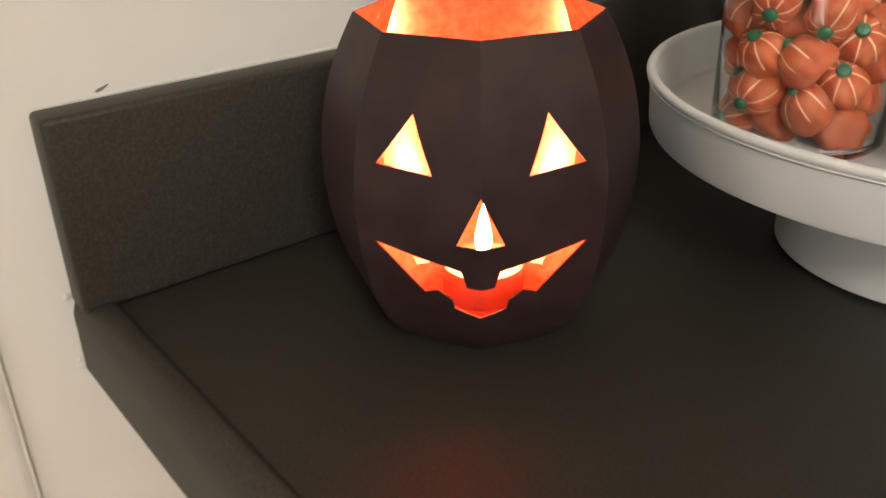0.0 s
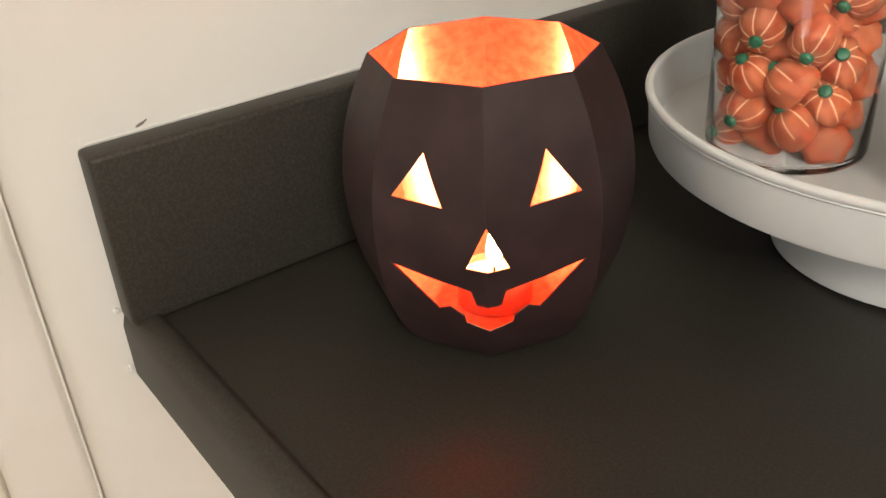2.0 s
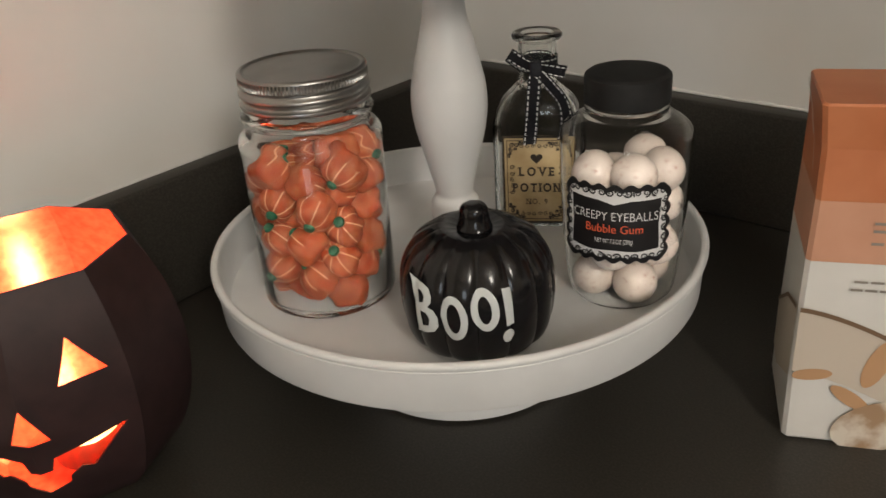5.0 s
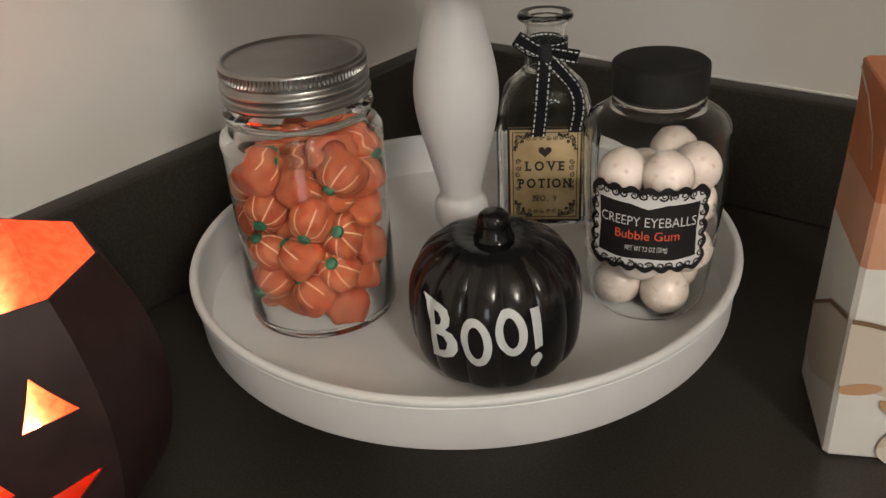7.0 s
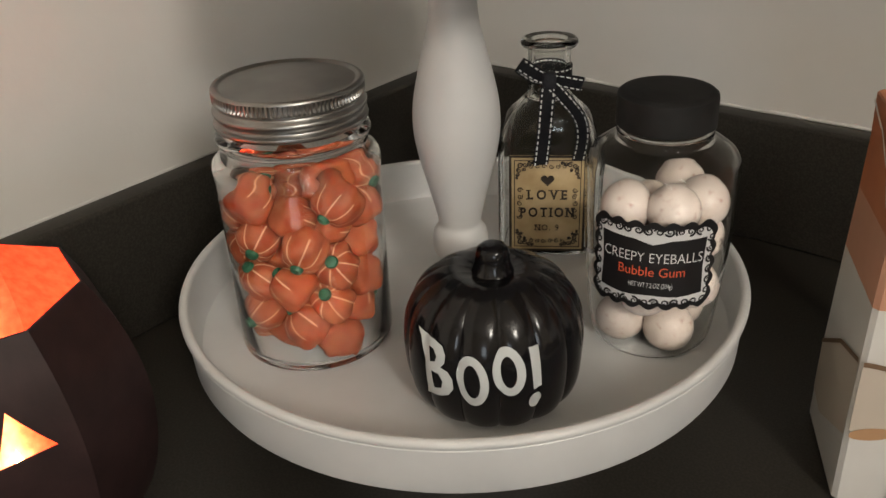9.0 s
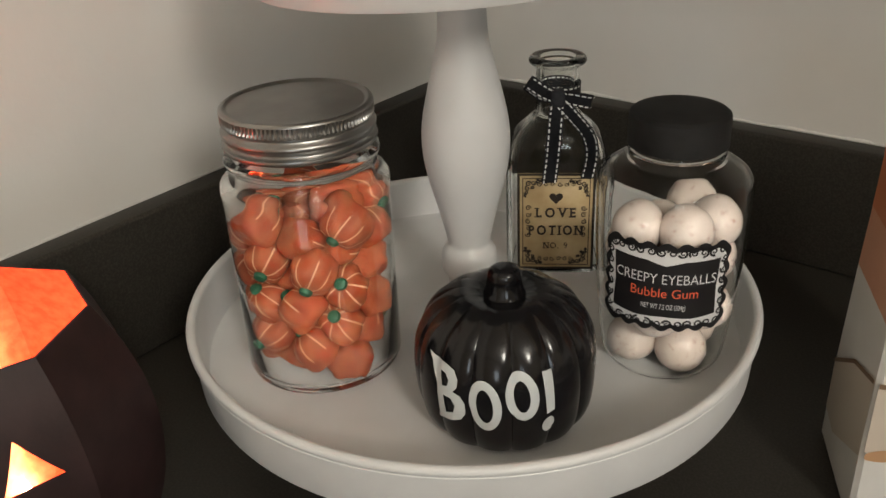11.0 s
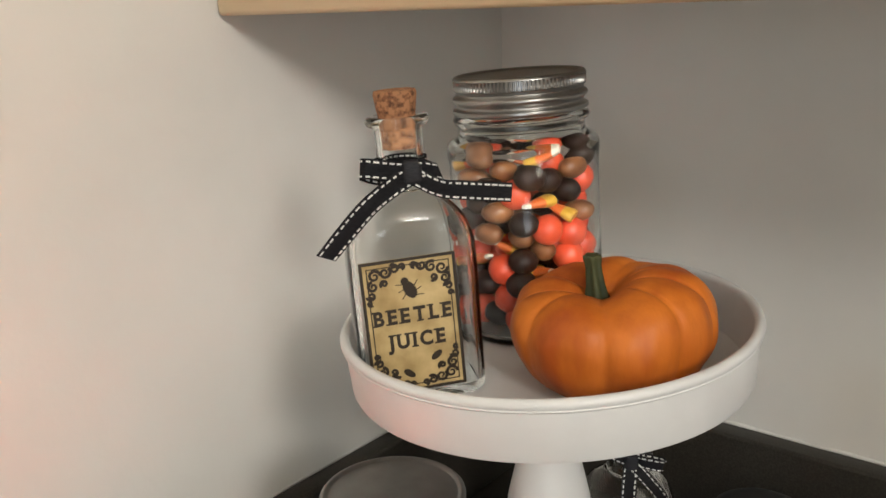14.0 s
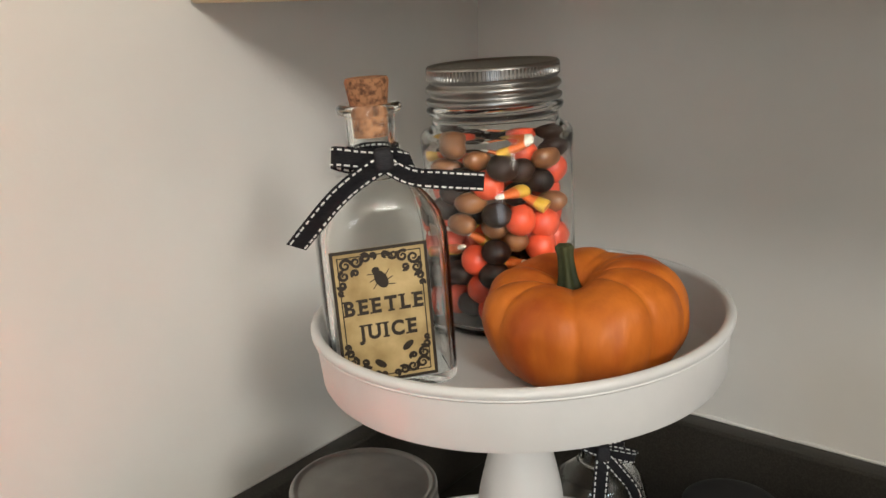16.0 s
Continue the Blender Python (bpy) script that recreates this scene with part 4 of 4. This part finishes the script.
def beetle_bottle():
    h, w, d = 0.1237, 0.0560, 0.0350
    yaw = -40 + 90
    t = bottle(LEAN @ pose(0.1954, -0.3438, HIGH + 0.0002, 0, 0, yaw), w, d, h, 0.0102, 0.0137, 0.063, "clear corked glass potion bottle with parchment label and black ribbon")
    part("cork", lathe([(0, h - 0.012), (0.0072, h - 0.014), (0.0076, h - 0.003), (0.0093, h + 0.0088), (0.0088, h + 0.0102), (0, h + 0.0104)], 28), CORK, t, "speckled brown cork stopper")
    y = -d / 2 - 0.0003
    lw, lh, zc = 0.0410, 0.0600, 0.0342
    lab = label_base(t, lw, lh, zc, y, PARCHMENT)
    corners(lab, lw, lh, y, zc, 0.0029)
    words(lab, "BEETLE", 0.0090, 0, 0.0045, y, zc, 0.85, 0.00036, 1.1, wide=0.0335)
    words(lab, "JUICE", 0.0090, 0.0005, -0.0068, y, zc, 0.85, 0.00036, 1.1, wide=0.0250)
    bm = bmesh.new()
    disc(bm, 0.0, 0.0160, 0.0026, 0.0042, 0, 18, 0.45)
    disc(bm, -0.0020, 0.0200, 0.0017, 0.0016, 0, 14, 0.45)
    for k in (-1, 0, 1):
        for sgn in (1, -1):
            bar(bm, sgn * 0.0034 - 0.0008 * k, 0.0160 + 0.0026 * k, 0.0034, 0.0004, 0, sgn * (0.5 * k) + 0.45)
    part("beetle_print", stand(bm, pose(0, y - 0.0006, zc)), INK, lab, "printed black beetle")
    for x, z, a in ((-0.004, -0.0215, 0.9), (0.0085, -0.0150, -0.9)):
        bm = bmesh.new()
        disc(bm, x, z, 0.0015, 0.0029, 0, 16, a)
        part("bug_print", stand(bm, pose(0, y - 0.0006, zc)), INK, lab)
    lab.matrix_local = pose(-0.0035, 0, zc + 0.0022, 0, -0.8, 0) @ pose(0, 0, -zc)
    # ribbon: collar, two loops and two tails
    zb, yo = 0.1015, -0.0122
    ring = []
    for i in range(9):
        a = math.pi * 2 * i / 8 - math.pi / 2
        ring.append((0.0112 * math.cos(a), 0.0112 * math.sin(a), zb, 0, 0, 1))
    ribbon_strip(ring, 0.0085, t, "ribbon")
    ribbon_strip([(0.0, yo - 0.002, zb, 0.1, 0, 1), (-0.008, yo - 0.005, zb + 0.002, 0.12, -0.1, 1), (-0.0165, yo - 0.004, zb + 0.0035, 0.15, 0.1, 1), (-0.0185, yo + 0.000, zb + 0.0025, 0.15, 0.2, 1), (-0.0100, yo + 0.002, zb - 0.001, 0.1, 0.3, 1), (0.0, yo, zb, 0, 0, 1)], 0.0085, t, "ribbon")
    ribbon_strip([(0.0, yo - 0.002, zb, 0, 0, 1), (0.007, yo - 0.005, zb + 0.001, -0.3, -0.1, 1), (0.0130, yo - 0.004, zb - 0.001, -0.3, 0, 1), (0.0140, yo + 0.000, zb - 0.002, -0.3, 0.2, 1), (0.0080, yo + 0.002, zb, 0, 0.3, 1), (0.0, yo, zb, 0, 0, 1)], 0.0080, t, "ribbon")
    ribbon_strip([(0.002, yo - 0.003, zb - 0.001, -0.5, 0, 1), (-0.0090, yo - 0.0065, zb - 0.0060, -0.5, -0.2, 1), (-0.0190, yo - 0.0085, zb - 0.0125, -0.6, -0.2, 0.8), (-0.0290, yo - 0.0075, zb - 0.0225, -0.75, -0.2, 0.65), (-0.0370, yo - 0.0065, zb - 0.0310, -0.9, -0.2, 0.45)], 0.0088, t, "ribbon")
    ribbon_strip([(0.002, yo - 0.003, zb - 0.001, 0.5, 0, 1), (0.0120, yo - 0.007, zb - 0.0070, 0.35, -0.2, 1), (0.0240, yo - 0.008, zb - 0.0095, 0.15, 0, 1), (0.0430, yo - 0.006, zb - 0.0130, 0.15, 0, 1)], 0.0082, t, "ribbon")
    part("knot", box((-0.0020, yo - 0.0065, zb - 0.0050), (0.0062, yo + 0.001, zb + 0.0050), 0.0024, 3), RIBBON, t)
    return t


beetle_bottle()


def love_bottle():
    h, w, d = 0.1245, 0.0570, 0.0400
    yaw = -58 + 90
    t = bottle(pose(0.2297, -0.2057, LOW + 0.0002, 0, 0, yaw), w, d, h, 0.0118, 0.0158, 0.062, "clear open glass potion bottle with aged label and black ribbon")
    y = -d / 2 - 0.0003
    lw, lh, zc = 0.0432, 0.0600, 0.0338
    lab = label_base(t, lw, lh, zc, y, KRAFT)
    corners(lab, lw, lh, y, zc, 0.0018)
    words(lab, "LOVE", 0.0080, 0, 0.0058, y, zc, 0.8, 0.00026, 1.5, wide=0.0222)
    words(lab, "POTION", 0.0080, 0, -0.0052, y, zc, 0.8, 0.00026, 1.2, wide=0.0305)
    words(lab, "NO. 9", 0.0054, 0, -0.0148, y, zc, 0.8, 0.00002, 1.1, wide=0.0135)
    bm = bmesh.new()
    pts = []
    for i in range(28):
        a = 2 * math.pi * i / 28
        pts.append(bm.verts.new((0.00024 * 16 * math.sin(a) ** 3, 0.0152 + 0.00024 * (13 * math.cos(a) - 5 * math.cos(2 * a) - 2 * math.cos(3 * a) - math.cos(4 * a)), 0)))
    bm.faces.new(pts)
    part("heart_print", stand(bm, pose(0, y - 0.0006, zc)), INK, lab, "printed dark heart")
    bm = bmesh.new()
    for sx in (-1, 1):
        for k in range(5):
            scroll(bm, sx * 0.0155, 0.009 - 0.0042 * k, 0.0016, 0.0006, sx if k % 2 else -sx, 0.7 * k)
        for r0, r1 in ((0.0016, 0.0007),):
            star = [bm.verts.new((sx * 0.0148 + (r0 if i % 2 == 0 else r1) * math.sin(math.pi * i / 5), -0.0185 + (r0 if i % 2 == 0 else r1) * math.cos(math.pi * i / 5), 0)) for i in range(10)]
            bm.faces.new(star)
        for k in range(3):
            scroll(bm, sx * (0.002 + 0.0036 * k), -0.0232, 0.0014, 0.0005, sx, k)
            scroll(bm, sx * (0.002 + 0.0036 * k), 0.0235, 0.0014, 0.0005, -sx, k)
    part("ornament_print", stand(bm, pose(0, y - 0.0006, zc)), INK, lab)
    zb, yo = 0.1055, -0.0140
    ring = []
    for i in range(9):
        a = math.pi * 2 * i / 8 - math.pi / 2
        ring.append((0.0128 * math.cos(a), 0.0128 * math.sin(a), zb, 0, 0, 1))
    ribbon_strip(ring, 0.0085, t, "ribbon")
    ribbon_strip([(0.0, yo - 0.002, zb, 0.5, 0, 1), (-0.0070, yo - 0.005, zb + 0.0040, 0.6, -0.1, 1), (-0.0150, yo - 0.004, zb + 0.0090, 0.7, 0.1, 1), (-0.0155, yo + 0.000, zb + 0.0070, 0.6, 0.2, 1), (-0.0080, yo + 0.002, zb + 0.001, 0.3, 0.3, 1), (0.0, yo, zb, 0, 0, 1)], 0.0080, t, "ribbon")
    ribbon_strip([(0.0, yo - 0.002, zb, 0, 0, 1), (0.008, yo - 0.005, zb, 0.2, -0.1, 1), (0.0160, yo - 0.004, zb - 0.002, 0.3, 0, 1), (0.0175, yo + 0.000, zb - 0.003, 0.3, 0.2, 1), (0.0080, yo + 0.002, zb - 0.002, 0, 0.3, 1), (0.0, yo, zb, 0, 0, 1)], 0.0075, t, "ribbon")
    ribbon_strip([(0.0, yo - 0.003, zb - 0.001, 1, 0, 0.3), (-0.0010, yo - 0.007, zb - 0.012, 1, -0.1, 0), (-0.0022, yo - 0.0100, zb - 0.028, 1, 0, 0.05), (-0.0040, yo - 0.0100, zb - 0.046, 1, 0, 0.1)], 0.0085, t, "ribbon")
    ribbon_strip([(0.0, yo - 0.003, zb - 0.001, 1, 0, 0.8), (0.0085, yo - 0.007, zb - 0.0090, 1, -0.1, 0.7), (0.0165, yo - 0.0090, zb - 0.0190, 1, 0, 0.3), (0.0185, yo - 0.0090, zb - 0.0300, 1, 0.2, 0.0), (0.0165, yo - 0.0085, zb - 0.0440, 1, 0.2, -0.1)], 0.0075, t, "ribbon")
    part("knot", box((-0.0038, yo - 0.0065, zb - 0.0048), (0.0038, yo + 0.001, zb + 0.0048), 0.0022, 3), RIBBON, t)
    return t


love_bottle()


# ---- mixed candy jar on the upper tray ----
J2 = (0.1966, -0.2539)
R2 = 0.0374
jar = candy_jar(LEAN @ pose(J2[0], J2[1], HIGH + 0.0003), R2, 0.1000, 0.0312, 0.118, "clear glass jar of mixed autumn candy with zinc lid")
screw_lid(0.0328, 0.0186, jar, 0.1128)


def candy_corn():
    t = thing("candy_corn", pose(0, 0, 0), "yellow, orange and white candy corn kernel", "candy", "mixed candies")
    for nm, mt, z0, z1 in (("base", CORN_Y, -0.0085, -0.0025), ("middle", CORN_O, -0.0024, 0.0050), ("point", CORN_W, 0.0051, 0.0082)):
        def w(z):
            return 0.0014 + 0.0046 * max(0.0, 1 - (z + 0.0085) / 0.017) ** 0.9
        p = [(0, z0)] + [(w(z0 + (z1 - z0) * i / 3) * (0.85 if nm == "base" and i == 0 else 1), z0 + (z1 - z0) * i / 3) for i in range(4)] + [(0, z1 + (0.0008 if nm == "point" else 0))]
        part(nm, lathe(p, 16, lambda a, r, z: (r * math.cos(a), 0.62 * r * math.sin(a), z)), mt, t)
    return t


def small_sweet(name, mat, sx, sy, sz, label):
    bm = bmesh.new()
    bmesh.ops.create_uvsphere(bm, u_segments=20, v_segments=12, radius=1)
    for v in bm.verts:
        v.co = Vector((v.co.x * sx, v.co.y * sy, v.co.z * sz)) * (1 + 0.06 * noise.noise(v.co * 1.7))
    return tagged(part(name, bm, mat), label, "candy", "mixed candies")


rnd = random.Random(3)
kinds = {}
makers = {
    "orange": lambda: small_sweet("orange_candy", ORB, 0.0078, 0.0078, 0.0078, "round orange sugar-shelled candy"),
    "brown": lambda: small_sweet("brown_candy", NUT, 0.0082, 0.0058, 0.0056, "tan-brown oval candy in the jar"),
    "dark": lambda: small_sweet("chocolate_candy", CHOC, 0.0078, 0.0072, 0.0062, "dark chocolate candy in the jar"),
    "corn": candy_corn,
}
for x, y, z in packed(R2 - 0.0018, 0.0036, 0.1020, 0.0074, 420, 17, 0.82):
    kind = rnd.choices(("orange", "brown", "dark", "corn"), (0.32, 0.17, 0.33, 0.18))[0]
    if kind == "corn":
        x, y = x * 0.93, y * 0.93
    m = LEAN @ Matrix.Translation((J2[0] + x, J2[1] + y, HIGH + 0.0003 + z)) @ Matrix.Rotation(rnd.uniform(0, 6.28), 4, "Z") @ Matrix.Rotation(rnd.uniform(0.6, 2.4) if kind == "corn" else rnd.uniform(-0.6, 0.6), 4, "X")
    if kind not in kinds:
        kinds[kind] = makers[kind]()
        kinds[kind].matrix_world = m
    else:
        copy_thing(kinds[kind], m)


# ---- small orange pumpkin ----
def small_pumpkin():
    t = thing("pumpkin", LEAN @ pose(0.2658, -0.2943, HIGH + 0.0002, 0, 0, 13.5), "small orange pumpkin with short green stem on upper tray", "pumpkin")
    prof = smooth_profile([(0, 0.0040), (0.012, 0.0014), (0.026, 0.0), (0.0365, 0.0055), (0.0425, 0.0155), (0.0446, 0.0250), (0.0438, 0.0340), (0.0398, 0.0412), (0.0310, 0.0455), (0.0200, 0.0460), (0.0105, 0.0425), (0.0045, 0.0385), (0, 0.0380)], 5)

    def shape(a, r, z):
        b = a + 0.07 * math.sin(2 * a) + 0.05 * math.sin(3 * a + 1.0)
        deep = 0.026 + 0.030 * noise.noise(Vector((1.3 * math.cos(a), 1.3 * math.sin(a), 4.0)))
        deep += 0.05 * math.exp(-((a - 4.89) / 0.22) ** 2)
        high = max(0.0, (z - 0.02) / 0.028)
        valley = 1 - abs(math.sin(4.5 * b)) ** 0.42
        k = 1 - (deep + 0.010 * high) * valley
        k *= 1 + 0.05 * noise.noise(Vector((2.2 * math.cos(a), 2.2 * math.sin(a), z * 30))) + 0.016 * noise.noise(Vector((7 * math.cos(a), 7 * math.sin(a), z * 110)))
        rise = 0.0020 * math.cos(a - 0.45) + 0.0034 * noise.noise(Vector((1.6 * math.cos(a), 1.6 * math.sin(a), 9.0))) - 0.0024 * valley * min(1.0, r / 0.02)
        near = 1 - min(1.0, r / 0.045)
        return (r * k * math.cos(a) - 0.0045 * near * high, r * k * math.sin(a) - 0.0028 * near * high, z + rise * high * min(1.0, r / 0.015))

    part("body", lathe(prof, 180, shape), GOURD, t, angle=180)

    def stalk(a, r, z):
        k = r * (1 + 0.14 * math.cos(5 * a))
        u = max(0.0, z - 0.0385)
        return (k * math.cos(a) - 0.0050 - 0.10 * u, k * math.sin(a) - 0.0030 + 0.06 * u, z)

    part("stem", lathe(smooth_profile([(0.0056, 0.0375), (0.0042, 0.0420), (0.0035, 0.0480), (0.0033, 0.0530), (0.0038, 0.0560), (0.0033, 0.0572), (0.0018, 0.0566), (0, 0.0562)], 4), 40, stalk), GOURD_STEM, t, "dry green stem")
    return t


small_pumpkin()


# ---- carton ----
def carton():
    w, d, h = 0.095, 0.069, 0.187
    t = thing("carton", pose(0.4232, -0.2575, 0.0005, 0, 0, 26.3), "orange and white drink carton printed with a cup of cream", "carton")

    def ring(z, inset, back):
        e = 0.0022
        c = [(inset, inset), (w - inset, inset), (w - inset, d - back), (inset * 0.6, d - back)]
        out = []
        for k, (x, y) in enumerate(c):
            px, py = c[k - 1]
            nx, ny = c[(k + 1) % 4]
            lp, ln = math.hypot(px - x, py - y), math.hypot(nx - x, ny - y)
            out += [(x + (px - x) / lp * e, y + (py - y) / lp * e, z), (x + (nx - x) / ln * e, y + (ny - y) / ln * e, z)]
        return out

    def panel(levels):
        bm = bmesh.new()
        rows = [[bm.verts.new(p) for p in ring(*v)] for v in levels]
        for a, b in zip(rows, rows[1:]):
            for k in range(8):
                bm.faces.new((a[k], a[(k + 1) % 8], b[(k + 1) % 8], b[k]))
        bm.faces.new(rows[0])
        bm.faces.new(rows[-1])
        return bm

    part("lower_panel", panel([(0, 0.0012, 0.0012), (0.0015, 0.0, 0.0), (0.050, -0.0006, 0.002), (0.1075, 0.0, 0.006)]), CARTON_LOW, t, "white printed lower half", smooth=False)
    part("middle_panel", panel([(0.1076, 0.0, 0.006), (0.136, 0.0008, 0.008), (0.1390, 0.0008, 0.008)]), CARTON_MID, t, "peach printed band", smooth=False)
    top = part("upper_panel", panel([(0.1391, 0.0008, 0.008), (0.165, 0.0004, 0.011), (h - 0.001, -0.0022, 0.014), (h, -0.0014, 0.015)]), CARTON_TOP, t, "orange printed top with folded corners", smooth=False)
    # folded flap on the side, edged in white card
    bm = bmesh.new()
    fold = [(-0.0004, 0.010, 0.150), (-0.0006, 0.020, 0.164), (-0.0016, 0.034, 0.176), (-0.0024, 0.050, h - 0.004)]
    for (x0, y0, z0), (x1, y1, z1) in zip(fold, fold[1:]):
        a = [bm.verts.new(q) for q in ((x0 - 0.0006, y0, z0), (x1 - 0.0002, y1, z1), (x1 - 0.0002, y1, z1 + 0.0016), (x0 - 0.0006, y0, z0 + 0.0018))]
        bm.faces.new(a)
    part("fold_edge", bm, CARTON_LOW, top)
    # printed cup on the front and round the side
    cream = base_mat("printed_cream", (0.62, 0.54, 0.45), 0.45)
    brown = base_mat("printed_brown", (0.20, 0.12, 0.07), 0.45)
    tan = base_mat("printed_tan", (0.55, 0.32, 0.17), 0.45)

    def front(bm, lift):
        return stand(bm, pose(0, -lift, 0))

    def arch(bm, x0, x1, y, hgt, thick):
        top_row, low_row = [], []
        for i in range(19):
            u = i / 18
            x = x0 + (x1 - x0) * u
            yy = y + hgt * (1 - u ** 1.5)
            top_row.append(bm.verts.new((x, yy, 0)))
            low_row.append(bm.verts.new((x, yy - thick, 0)))
        for i in range(18):
            bm.faces.new((top_row[i], top_row[i + 1], low_row[i + 1], low_row[i]))
        return bm

    part("cream_print", front(arch(bmesh.new(), 0.0005, 0.085, 0.042, 0.038, 0.036), 0.0012), cream, t, "printed swirl of cream")
    part("rim_print", front(arch(bmesh.new(), 0.0005, 0.085, 0.044, 0.038, 0.0026), 0.0016), brown, t, "printed dark cup rim")
    for x, y, rx, ry, a in ((0.010, 0.043, 0.0100, 0.0034, 0.15), (0.040, 0.052, 0.0055, 0.0150, -0.3), (0.030, 0.030, 0.0120, 0.0040, -0.6)):
        bm = bmesh.new()
        disc(bm, x, y, rx, ry, 0, 24, a)
        for v in bm.verts:
            v.co.x = max(0.0008, v.co.x)
        part("swirl_print", front(bm, 0.0016), tan, t, "printed caramel swirl")
    bm = bmesh.new()
    disc(bm, 0.046, 0.014, 0.0240, 0.0150, 0, 30, 0.4)
    part("saucer_print", front(bm, 0.0018), CARTON_CUP, t, "printed brown cup")
    bm = bmesh.new()
    for z0, z1, y0 in ((0.020, 0.084, 0.0008),):
        vs = [bm.verts.new((-0.0010, y, z)) for y, z in ((y0, 0.040), (0.045, 0.018), (0.064, 0.020), (0.064, 0.050), (0.032, 0.071), (y0, 0.0815))]
        bm.faces.new(vs)
    part("cream_print", bm, cream, t)
    bm = bmesh.new()
    vs = [bm.verts.new((-0.0014, y, z)) for y, z in ((0.0008, 0.0825), (0.032, 0.072), (0.064, 0.051), (0.064, 0.0485), (0.032, 0.0695), (0.0008, 0.0800))]
    bm.faces.new(vs)
    part("rim_print", bm, brown, t)
    grey = base_mat("grey_print", (0.30, 0.26, 0.22), 0.5)
    for z, x, wd, hh in ((0.0985, 0.048, 0.052, 0.0013), (0.0940, 0.044, 0.046, 0.0013), (0.1185, 0.050, 0.046, 0.0014), (0.1290, 0.052, 0.050, 0.0014), (0.1250, 0.052, 0.050, 0.0014)):
        bm = bmesh.new()
        for k in range(7):
            bar(bm, x + wd * (k - 3) / 7, z, wd / 7 * 0.82, hh)
        part("small_print", front(bm, 0.0018 if z < 0.1 else 0.0004), grey, t)
    return t


carton()
